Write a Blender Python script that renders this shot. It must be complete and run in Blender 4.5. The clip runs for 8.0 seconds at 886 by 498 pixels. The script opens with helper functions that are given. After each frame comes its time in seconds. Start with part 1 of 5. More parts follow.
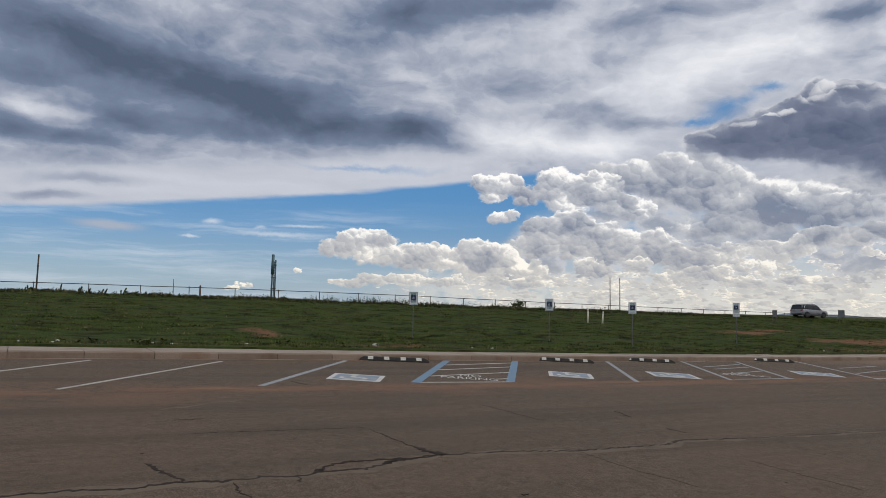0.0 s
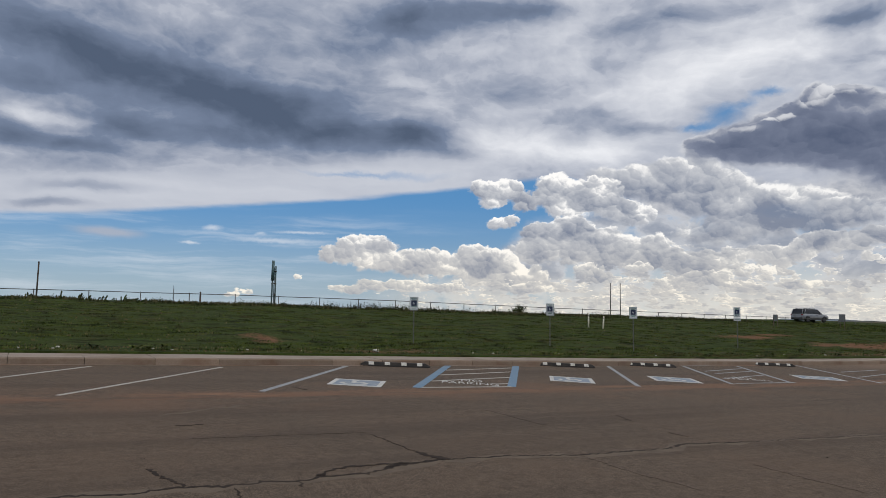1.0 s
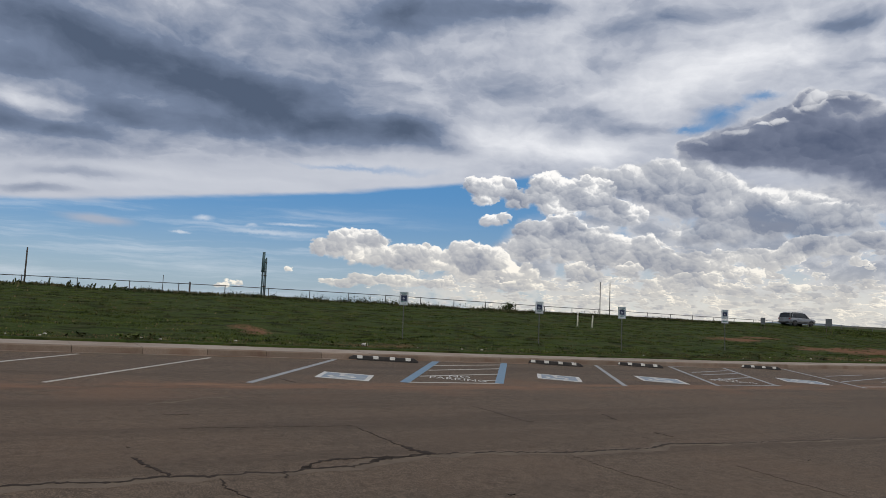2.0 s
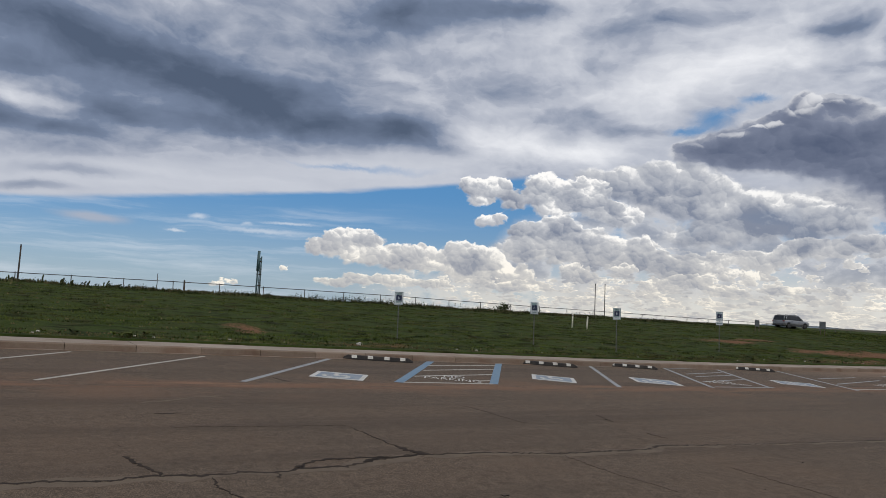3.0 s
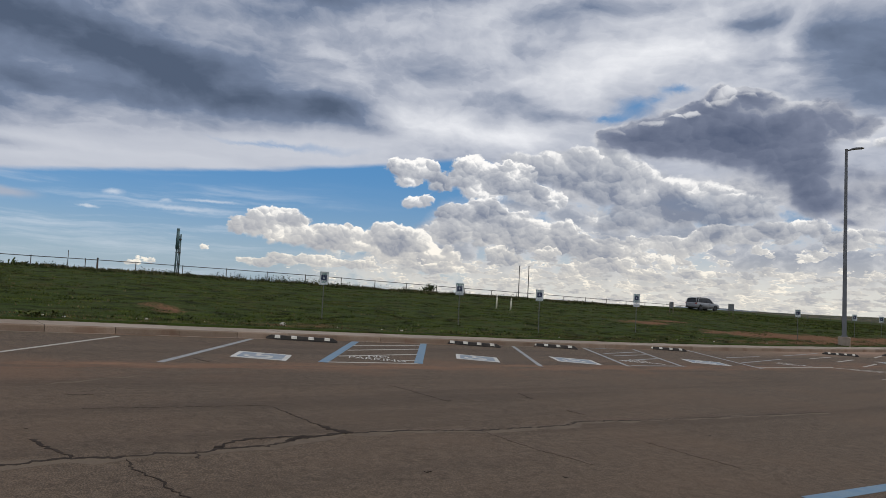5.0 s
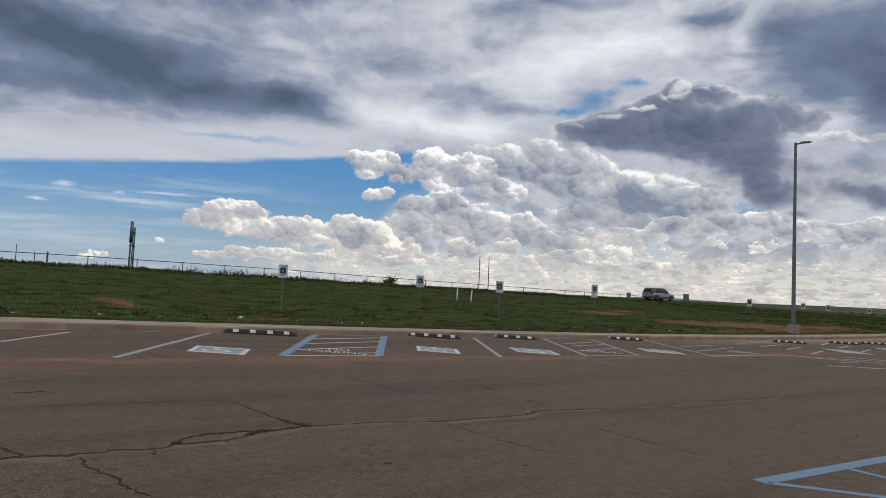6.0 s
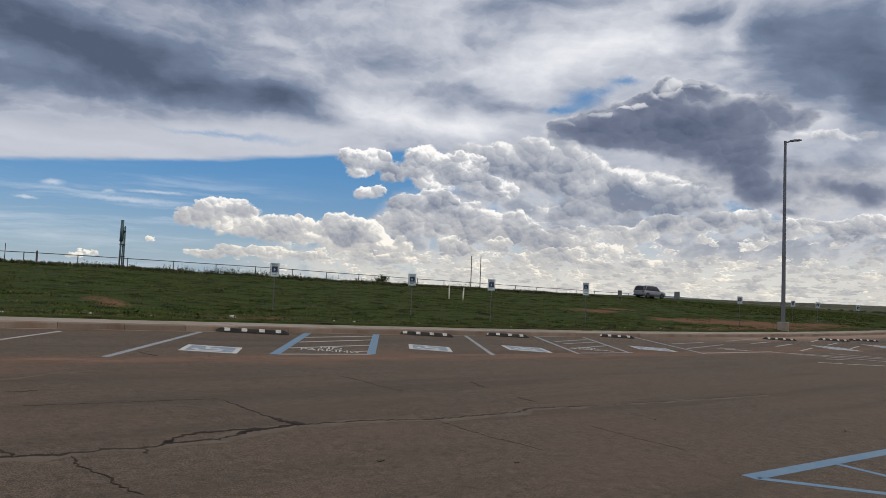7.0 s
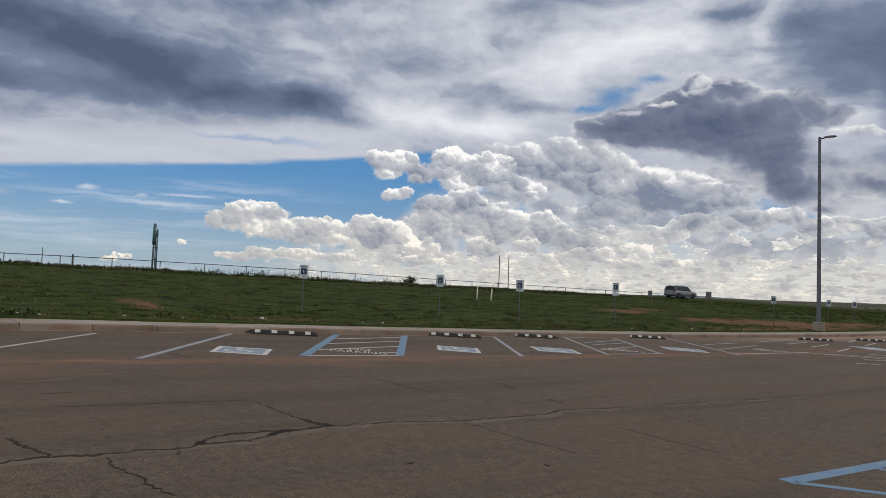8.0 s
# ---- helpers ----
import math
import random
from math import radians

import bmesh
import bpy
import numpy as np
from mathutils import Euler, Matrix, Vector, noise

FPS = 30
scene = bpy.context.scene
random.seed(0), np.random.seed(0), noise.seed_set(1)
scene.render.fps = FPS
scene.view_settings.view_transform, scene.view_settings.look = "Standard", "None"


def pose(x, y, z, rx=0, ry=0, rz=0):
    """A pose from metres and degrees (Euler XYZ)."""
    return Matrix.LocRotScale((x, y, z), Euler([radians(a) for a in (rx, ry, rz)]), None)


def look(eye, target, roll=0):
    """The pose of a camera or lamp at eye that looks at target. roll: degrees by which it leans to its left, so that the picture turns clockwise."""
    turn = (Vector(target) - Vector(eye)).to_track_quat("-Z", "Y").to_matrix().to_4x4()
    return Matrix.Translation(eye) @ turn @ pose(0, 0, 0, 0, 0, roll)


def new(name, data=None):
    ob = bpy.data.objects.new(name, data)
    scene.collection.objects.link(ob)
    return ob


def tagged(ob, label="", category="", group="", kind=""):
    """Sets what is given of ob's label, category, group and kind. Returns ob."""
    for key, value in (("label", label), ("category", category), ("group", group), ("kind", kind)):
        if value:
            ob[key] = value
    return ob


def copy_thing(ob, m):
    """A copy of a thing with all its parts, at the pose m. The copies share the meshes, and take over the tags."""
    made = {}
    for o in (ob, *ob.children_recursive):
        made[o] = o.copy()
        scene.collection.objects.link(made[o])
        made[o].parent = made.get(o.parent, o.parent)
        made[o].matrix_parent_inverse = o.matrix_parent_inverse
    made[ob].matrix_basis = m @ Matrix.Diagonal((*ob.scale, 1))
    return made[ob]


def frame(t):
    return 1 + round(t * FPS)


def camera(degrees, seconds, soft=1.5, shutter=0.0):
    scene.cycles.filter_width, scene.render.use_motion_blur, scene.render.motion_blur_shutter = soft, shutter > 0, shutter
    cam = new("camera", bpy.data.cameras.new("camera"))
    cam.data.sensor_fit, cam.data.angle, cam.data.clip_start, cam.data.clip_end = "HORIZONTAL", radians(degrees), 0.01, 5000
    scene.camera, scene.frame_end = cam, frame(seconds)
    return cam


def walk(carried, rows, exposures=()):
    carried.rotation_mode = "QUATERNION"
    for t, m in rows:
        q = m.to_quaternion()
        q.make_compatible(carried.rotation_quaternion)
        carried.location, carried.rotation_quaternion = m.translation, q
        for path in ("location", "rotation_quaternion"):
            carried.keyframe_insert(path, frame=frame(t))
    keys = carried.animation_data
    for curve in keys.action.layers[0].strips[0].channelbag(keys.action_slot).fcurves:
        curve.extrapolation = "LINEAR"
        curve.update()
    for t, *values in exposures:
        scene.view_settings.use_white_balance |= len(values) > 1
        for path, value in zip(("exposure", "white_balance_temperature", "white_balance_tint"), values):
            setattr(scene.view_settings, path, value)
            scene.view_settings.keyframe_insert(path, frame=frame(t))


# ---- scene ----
# Camera: held by hand by somebody who stands in the parking lot and turns to the right.
cam = camera(64.0, 8.0, soft=0.8)
PATH = [
    (0.0, -0.002, -0.004, 1.735, 0.162, 4.794, -0.956),
    (0.5, -0.002, 0.002, 1.730, 0.297, 5.169, -0.870),
    (1.0, -0.012, 0.007, 1.714, 0.183, 5.260, -0.749),
    (1.5, -0.003, -0.024, 1.714, -0.338, 5.140, -1.923),
    (1.7, -0.003, -0.024, 1.714, -0.502, 4.998, -1.919),
    (2.8, -0.002, 0.011, 1.710, -1.016, 4.908, -2.560),
    (3.0, -0.002, 0.011, 1.710, -1.028, 4.966, -2.442),
    (3.5, -0.009, -0.003, 1.699, -1.961, 4.694, -2.538),
    (4.0, -0.004, 0.005, 1.690, -3.301, 3.409, -2.310),
    (4.5, -0.009, 0.036, 1.690, -3.796, 3.526, -3.019),
    (5.0, 0.005, 0.013, 1.687, -6.999, 3.724, -2.790),
    (5.2, 0.005, 0.013, 1.687, -7.628, 3.703, -2.385),
    (6.3, 0.014, -0.009, 1.683, -10.652, 3.152, -2.362),
    (6.5, 0.014, -0.009, 1.683, -10.719, 3.177, -2.259),
    (7.0, 0.008, -0.025, 1.682, -10.818, 3.127, -2.228),
    (7.5, 0.010, -0.016, 1.682, -10.485, 3.109, -1.909),
    (8.0, 0.008, 0.008, 1.684, -8.562, 3.127, -1.951),
]
walk(cam, [(t, pose(x, y, z, 90 + pitch, roll, yaw)) for t, x, y, z, yaw, pitch, roll in PATH])

# ---- world: broken clouds over a blue sky ----
SUN_AZ, SUN_EL = 128.0, 42.0
world = bpy.data.worlds.new("sky")
scene.world = world
world.use_nodes = True
NT = world.node_tree
NT.nodes.clear()


def put(v, socket, tree):
    if isinstance(v, bpy.types.NodeSocket):
        tree.links.new(v, socket)
    else:
        socket.default_value = v


def fn(tree, op, a, b=0.0, c=0.0):
    """A Math node."""
    nd = tree.nodes.new("ShaderNodeMath")
    nd.operation = op
    put(a, nd.inputs[0], tree), put(b, nd.inputs[1], tree), put(c, nd.inputs[2], tree)
    return nd.outputs[0]


def vec(tree, op, a, b=(0, 0, 0), c=(0, 0, 0)):
    """A Vector Math node."""
    nd = tree.nodes.new("ShaderNodeVectorMath")
    nd.operation = op
    put(a, nd.inputs[0], tree), put(b, nd.inputs[1], tree)
    if op == "MULTIPLY_ADD":
        put(c, nd.inputs[2], tree)
    return nd.outputs["Value"] if op in ("LENGTH", "DOT_PRODUCT") else nd.outputs[0]


def ramp(tree, x, lo, hi, a=0.0, b=1.0, kind="SMOOTHSTEP"):
    """A Map Range node: x from lo..hi to a..b."""
    nd = tree.nodes.new("ShaderNodeMapRange")
    nd.interpolation_type = kind
    for v, k in zip((x, lo, hi, a, b), (0, 1, 2, 3, 4)):
        put(v, nd.inputs[k], tree)
    return nd.outputs[0]


def fog(tree, p, scale, detail=4.0, rough=0.55, dist=0.0, kind="NOISE", lac=2.0):
    """A Noise node in 3D; gives its value."""
    nd = tree.nodes.new("ShaderNodeTexNoise")
    nd.inputs["Scale"].default_value = scale
    nd.inputs["Detail"].default_value = detail
    nd.inputs["Roughness"].default_value = rough
    nd.inputs["Lacunarity"].default_value = lac
    nd.inputs["Distortion"].default_value = dist
    put(p, nd.inputs["Vector"], tree)
    return nd.outputs[0], nd.outputs[1]


def mixc(tree, f, a, b):
    """Mix of two colours."""
    nd = tree.nodes.new("ShaderNodeMix")
    nd.data_type = "RGBA"
    put(f, nd.inputs[0], tree)
    for v, k in ((a, 6), (b, 7)):
        put(v if isinstance(v, bpy.types.NodeSocket) else (*v, 1.0), nd.inputs[k], tree)
    return nd.outputs[2]


def heap(tree, p, blobs, soft=1.0):
    """The sum of soft round heaps (azimuth, height, half width, half height, weight), in degrees."""
    total = None
    for az, el, ra, re, w in blobs:
        q = vec(tree, "MULTIPLY_ADD", p, (1 / ra, 1 / re, 0), (-az / ra, -el / re, 0))
        r = vec(tree, "LENGTH", q)
        g = ramp(tree, r, 1.35 * soft, 0.0, 0.0, w)
        total = g if total is None else fn(tree, "ADD", total, g)
    return total


tc = NT.nodes.new("ShaderNodeTexCoord")
sep = NT.nodes.new("ShaderNodeSeparateXYZ")
NT.links.new(tc.outputs["Generated"], sep.inputs[0])
AZ = fn(NT, "MULTIPLY", fn(NT, "ARCTAN2", sep.outputs[0], sep.outputs[1]), 57.2958)
EL = fn(NT, "MULTIPLY", fn(NT, "ARCSINE", sep.outputs[2]), 57.2958)
com = NT.nodes.new("ShaderNodeCombineXYZ")
NT.links.new(AZ, com.inputs[0]), NT.links.new(EL, com.inputs[1])
P = com.outputs[0]

# the clear sky
sky = NT.nodes.new("ShaderNodeTexSky")
sky.sky_type = "NISHITA"
sky.sun_disc = False
sky.sun_elevation, sky.sun_rotation = radians(SUN_EL), radians(SUN_AZ)
sky.air_density, sky.dust_density, sky.ozone_density = 1.0, 1.0, 3.0
clear = vec(NT, "MULTIPLY", sky.outputs[0], (0.05, 0.075, 0.10))
blue = mixc(NT, ramp(NT, EL, 1.0, 10.0), (0.31, 0.42, 0.53), (0.095, 0.27, 0.53))
clear = mixc(NT, 0.75, clear, blue)


def bend(tree, p, scale, amount, detail=4.0, rough=0.6):
    """Shifts p by noise."""
    _, w = fog(tree, vec(tree, "MULTIPLY", p, (*scale, 0)), 1.0, detail, rough)
    return vec(tree, "MULTIPLY_ADD", vec(tree, "SUBTRACT", w, (0.5, 0.5, 0.5)), (*amount, 0), p)


LX, LY = 0.34, 0.94


def lumps(p, scale, shift):
    """Rounded cells: their bulge, and how far each spot faces the light."""
    nd = NT.nodes.new("ShaderNodeTexVoronoi")
    nd.voronoi_dimensions, nd.feature, nd.normalize = "2D", "SMOOTH_F1", False
    nd.inputs["Smoothness"].default_value = 0.28
    nd.inputs["Scale"].default_value, nd.inputs["Randomness"].default_value = scale, 0.95
    q = vec(NT, "ADD", p, (*shift, 0))
    put(q, nd.inputs["Vector"], NT)
    away = vec(NT, "DOT_PRODUCT", vec(NT, "SUBTRACT", q, nd.outputs["Position"]), (LX * scale, LY * scale, 0))
    return fn(NT, "SUBTRACT", 0.42, nd.outputs["Distance"]), away


# high deck: soft dark sheets with bright thin places and a straight lower edge
PW = bend(NT, bend(NT, P, (0.10, 0.16), (5.0, 2.6), 3.0, 0.5), (0.5, 0.9), (1.3, 0.7), 6.0, 0.62)
DARK_LEFT = [(-24.8, 16.8, 11.54, 4.36, 0.3), (-12.5, 15.6, 8.83, 3.44, 0.2), (-31.2, 18.9, 4.49, 1.84, 0.5), (-26.8, 18.2, 3.75, 1.74, 0.45), 
             (-22.1, 17.9, 4.43, 2.01, 0.5), (-17, 16.3, 5.12, 2.01, 0.55), (-12.5, 15.1, 4.88, 1.72, 0.5), (-7.1, 14.2, 5.03, 1.59, 0.6), 
             (-2.2, 13.9, 3.47, 1.33, 0.65), (-18.5, 13.6, 5.02, 1.1, 0.4), (-24.2, 13.8, 3.1, 1.06, 0.4), (-28.6, 11.9, 4.66, 0.87, 0.45), 
             (-32, 12.5, 2.02, 0.99, 0.4), (-10.8, 16.8, 4.05, 1.07, 0.25), (0.4, 12.8, 2.78, 0.63, 0.3), (-32, 16, 3.04, 1.12, 0.3)]
DARK_RIGHT = [(-4.5, 22.6, 5.14, 1.65, 0.55), (0.7, 23.3, 6.57, 1.4, 0.6), (6.3, 23.6, 4.65, 0.81, 0.5), (-8.2, 21, 2.76, 0.92, 0.3), (15.3, 22.2, 4.37, 0.96, 0.4), 
              (19.6, 22.7, 3.34, 0.78, 0.4), (30, 21.2, 2.47, 1.24, 0.4), (4, 17.9, 6.94, 1.21, 0.3), (10, 15.8, 4.95, 1.04, 0.28), (15.3, 15, 2.59, 0.77, 0.25), 
              (13.6, 19.7, 2.43, 0.66, 0.2), (-0.7, 19.6, 4.21, 1.02, 0.2), (30.3, 20.9, 3.72, 0.71, 0.35), (36.6, 19.9, 3.39, 1.51, 0.45), 
              (40.9, 19.3, 2.78, 2.2, 0.4), (38.8, 16.9, 3.97, 2.29, 0.5), (42, 15.1, 2.37, 2.25, 0.45), (36.7, 14.8, 3.37, 1.18, 0.35)]
DARK_EDGE = [(38.5, 17.7, 5.45, 3.42, 0.42), (41.8, 13.6, 3.05, 3.03, 0.45), (41.4, 9, 2.38, 2.34, 0.4), (35.5, 19.2, 3.07, 1.54, 0.2), 
             (43.6, 17.5, 3.93, 4.33, 0.3)]
BRIGHT = [(-29.6, 13.7, 3.88, 0.54, 0.4), (-31.4, 14.1, 1.71, 0.61, 0.3), (-17.1, 19.3, 1.72, 0.49, 0.15), (-3.7, 18.9, 2.33, 0.6, 0.3), 
          (5.2, 13.9, 4.59, 1.51, 0.5), (10, 12.9, 4.04, 0.97, 0.45), (20.4, 18.7, 6.15, 2.42, 0.4), (25.2, 19.5, 5.75, 1.78, 0.4), 
          (14.9, 17.5, 4.79, 1.43, 0.3), (13.1, 13.3, 3.08, 1.04, 0.4), (-4.9, 20.3, 1.86, 0.59, 0.2), (17.9, 16.1, 2.95, 1.09, 0.3), 
          (27.8, 19.2, 2.55, 1.21, 0.25), (32.7, 19.1, 1.2, 1.02, 0.4), (38.5, 12.9, 2.17, 0.71, 0.3), (32.4, 17.5, 2, 0.56, 0.25)]
HOLES = [(21.2, 15.2, 1.7, 0.74, 0.85), (19.7, 14.6, 1.23, 0.42, 0.8), (22.8, 15.7, 0.79, 0.41, 0.6), (24.4, 16.3, 1.55, 0.4, 0.8), 
         (-4.7, 11.1, 5.04, 0.36, 0.35), (6.4, 10.7, 1.37, 0.36, 0.9), (-8.8, 11.1, 3.61, 0.22, 0.3), (18.7, 14.7, 0.75, 0.34, 0.5)]
lace, _ = fog(NT, vec(NT, "MULTIPLY", PW, (0.16, 0.30, 0)), 1.0, 10.0, 0.58, 0.3)
lace2, _ = fog(NT, vec(NT, "MULTIPLY", P, (0.035, 0.06, 0)), 1.0, 4.0, 0.5)
billow, _ = fog(NT, vec(NT, "MULTIPLY", PW, (0.45, 0.85, 0)), 1.0, 6.0, 0.55)
beyond = fn(NT, "MAXIMUM", ramp(NT, EL, 25.0, 34.0), fn(NT, "MAXIMUM", ramp(NT, AZ, 46.0, 56.0), ramp(NT, AZ, -38.0, -48.0)))
thick = fn(NT, "ADD", fn(NT, "MULTIPLY_ADD", heap(NT, PW, DARK_LEFT), 1.32, fn(NT, "ADD", heap(NT, PW, DARK_RIGHT), heap(NT, PW, DARK_EDGE))), 0.34)
thick = fn(NT, "SUBTRACT", thick, heap(NT, PW, BRIGHT))
thick = fn(NT, "ADD", thick, ramp(NT, AZ, 4.0, -8.0, -0.05, 0.17))
thick = fn(NT, "ADD", thick, fn(NT, "MULTIPLY", beyond, ramp(NT, lace2, 0.35, 0.7, -0.55, 0.15)))
thick = fn(NT, "ADD", thick, ramp(NT, lace, 0.25, 0.75, -0.20, 0.20, "LINEAR"))
thick = fn(NT, "ADD", thick, ramp(NT, billow, 0.3, 0.7, -0.10, 0.10, "LINEAR"))
DL = vec(NT, "MULTIPLY", PW, (1.0, 1.7, 0))
db1, dn1 = lumps(DL, 0.15, (3.0, 1.0))
db2, dn2 = lumps(DL, 0.40, (9.0, 4.0))
db3, dn3 = lumps(DL, 1.0, (5.0, 8.0))
thick = fn(NT, "ADD", thick, fn(NT, "MULTIPLY_ADD", db1, 0.16, fn(NT, "MULTIPLY_ADD", db2, 0.11, fn(NT, "MULTIPLY", db3, 0.05))))
thick = fn(NT, "SUBTRACT", thick, fn(NT, "MULTIPLY_ADD", dn1, 0.05, fn(NT, "MULTIPLY_ADD", dn2, 0.05, fn(NT, "MULTIPLY", dn3, 0.035))))
edge_el = fn(NT, "ADD", fn(NT, "MULTIPLY", AZ, 0.108), 9.9)
edge_el = fn(NT, "ADD", edge_el, fn(NT, "MULTIPLY", ramp(NT, AZ, 8.0, 20.0), -4.5))
edge_el = fn(NT, "ADD", edge_el, fn(NT, "MULTIPLY", ramp(NT, AZ, 28.0, 40.0), -4.5))
low, _ = fog(NT, vec(NT, "MULTIPLY", P, (0.12, 0.5, 0)), 1.0, 6.0, 0.6)
over = fn(NT, "SUBTRACT", EL, fn(NT, "MULTIPLY_ADD", fn(NT, "SUBTRACT", low, 0.5), 0.9, edge_el))
deck_a = ramp(NT, over, -0.12, 0.40, 0.0, 0.97)
smooth = fn(NT, "MULTIPLY", ramp(NT, over, 4.0, 2.0), ramp(NT, AZ, 6.0, -3.0))
# the smooth pale sheet above the edge
veil, _ = fog(NT, vec(NT, "MULTIPLY", PW, (0.05, 0.5, 0)), 1.0, 6.0, 0.5)
pale = ramp(NT, veil, 0.3, 0.7, 0.02, 0.24, "LINEAR")
pale = fn(NT, "ADD", pale, fn(NT, "MULTIPLY", heap(NT, PW, [(-27.0, 8.8, 4.5, 0.5, 0.4), (-24.6, 10.2, 3.0, 0.45, 0.25), (-29.6, 7.6, 2.6, 0.4, 0.45)]), 1.0))
sheet = NT.nodes.new("ShaderNodeMix")
put(fn(NT, "MULTIPLY", smooth, 0.85), sheet.inputs[0], NT), put(thick, sheet.inputs[2], NT), put(pale, sheet.inputs[3], NT)
thick = sheet.outputs[0]
deck_a = fn(NT, "MULTIPLY", deck_a, fn(NT, "SUBTRACT", 1.0, fn(NT, "MINIMUM", heap(NT, bend(NT, PW, (0.9, 1.2), (1.2, 0.8), 5.0, 0.65), HOLES), 1.0)))
deck_c = mixc(NT, ramp(NT, thick, -0.50, 0.40, kind="LINEAR"), (0.93, 0.935, 0.96), (0.43, 0.46, 0.54))
deck_c = mixc(NT, ramp(NT, thick, 0.36, 0.80, kind="LINEAR"), deck_c, (0.19, 0.235, 0.335))
deck_c = mixc(NT, ramp(NT, thick, 0.76, 1.5, kind="LINEAR"), deck_c, (0.085, 0.112, 0.170))

# thin streaks in the blue gap
PS = bend(NT, P, (0.15, 0.3), (2.0, 1.0))
streak, _ = fog(NT, vec(NT, "MULTIPLY", PS, (0.07, 0.95, 0)), 1.0, 6.0, 0.62)
gap = fn(NT, "MULTIPLY", ramp(NT, AZ, 6.0, -12.0), ramp(NT, EL, 9.0, 6.0))
streak_a = fn(NT, "MULTIPLY", ramp(NT, streak, 0.44, 0.74), fn(NT, "MULTIPLY", gap, 0.42))
bar = heap(NT, PS, [(-25.8, 5.7, 2.6, 0.42, 1.0), (-28.6, 7.2, 3.4, 0.4, 0.7)])
tiny = heap(NT, bend(NT, P, (1.2, 1.6), (0.7, 0.4), 5.0, 0.65), [(-18.4, 6.4, 0.8, 0.24, 0.55), (-14.8, 6.1, 0.5, 0.16, 0.4), (-20.0, 5.2, 0.7, 0.12, 0.6), (-11.6, 6.3, 2.4, 0.14, 0.5), (-13.5, 5.6, 4.0, 0.2, 0.45)])

clear = mixc(NT, fn(NT, "MULTIPLY", ramp(NT, EL, 6.0, 0.3), ramp(NT, AZ, 0.0, 26.0, 0.15, 0.92)), clear, (0.76, 0.75, 0.69))
col = mixc(NT, streak_a, clear, (0.72, 0.77, 0.84))
col = mixc(NT, fn(NT, "MINIMUM", bar, 0.8), col, (0.42, 0.45, 0.53))
col = mixc(NT, fn(NT, "MINIMUM", tiny, 0.75), col, (0.80, 0.82, 0.86))
col = mixc(NT, deck_a, col, deck_c)

# heaped clouds: rounded lumps on lumps, bright above and at thin edges, grey beneath and in the thick
BEHIND = [(15.3, 10.2, 3.43, 1.57, 1), (19, 9, 3.29, 1.72, 1), (23, 8.8, 3.12, 1.67, 1), (26.8, 8, 2.93, 1.62, 1), (17.4, 11.6, 2.94, 0.86, 0.8), 
          (13.1, 11.1, 2.63, 1.1, 0.8), (29.6, 7.4, 2.77, 1.58, 1), (23.4, 6.7, 3.09, 1.25, 0.9), (19.8, 6.2, 3.24, 1.29, 0.9), (20.6, 10.7, 3.12, 1.59, 1), 
          (24.2, 8.5, 3.47, 1.58, 1), (27.6, 7.7, 2.94, 1.39, 1), (38.5, 11.9, 1.66, 0.63, 0.8), (41.3, 11.5, 1.57, 0.62, 0.8), (34.1, 7, 1.55, 0.58, 0.6)]
TOWER = [(3, 10, 1.38, 1.09, 1), (5.1, 10.1, 1.65, 1.08, 1), (6.3, 8.9, 1.09, 0.81, 1), (4.7, 7.4, 1.46, 0.73, 1), (3.7, 8.9, 1.1, 0.63, 0.8), 
         (8.9, 10.2, 1.89, 1.25, 1), (11.6, 9.9, 2.48, 1.24, 1), (10, 8.5, 2.32, 1.07, 1), (12.9, 8.8, 1.75, 0.97, 1), (14.8, 7.9, 2.15, 1.06, 0.9), 
         (8.1, 9.2, 1.08, 0.81, 0.7)]
MIDDLE = [(-7.8, 5.3, 2.16, 1, 1), (-5.7, 5.3, 1.91, 1, 1), (-9.1, 4.5, 1.34, 0.72, 0.8), (-4.1, 4.3, 2.1, 1.18, 1), (-6.8, 4.2, 2.71, 0.82, 0.7), 
          (-1.7, 3.8, 2.01, 1.37, 1), (-0.8, 4.8, 1.19, 0.73, 0.8), (2.2, 4.2, 2.1, 1.55, 1), (4.2, 4.4, 1.82, 1.09, 1), (5.9, 3.1, 2.53, 1.18, 1), 
          (3.3, 3, 2.73, 1.09, 0.8)]
RIDGE = [(7.1, 6.5, 1.54, 1, 1), (9.6, 7, 2.23, 1.17, 1), (12.2, 6.4, 2.01, 0.89, 1), (9.6, 5.2, 3.38, 1.35, 1), (13.7, 4.9, 2.68, 1.24, 1), 
         (16.9, 4.5, 3.34, 1.22, 1), (20, 3.9, 2.42, 1.11, 1), (15.7, 6, 2.55, 0.79, 0.7), (6.4, 4.9, 1.81, 1.09, 0.8), (22.2, 4.8, 1.96, 0.68, 0.7), 
         (25.6, 4.8, 1.86, 0.74, 0.7), (28.1, 5.5, 2.08, 0.87, 1), (31.4, 5.7, 2, 0.94, 1), (34.1, 6.2, 1.62, 0.75, 1), (36.8, 5.4, 1.85, 0.66, 1), 
         (39.6, 5.2, 2.1, 0.72, 1), (42, 5.7, 1.67, 0.78, 1), (25.2, 4.6, 2.14, 0.71, 0.8)]
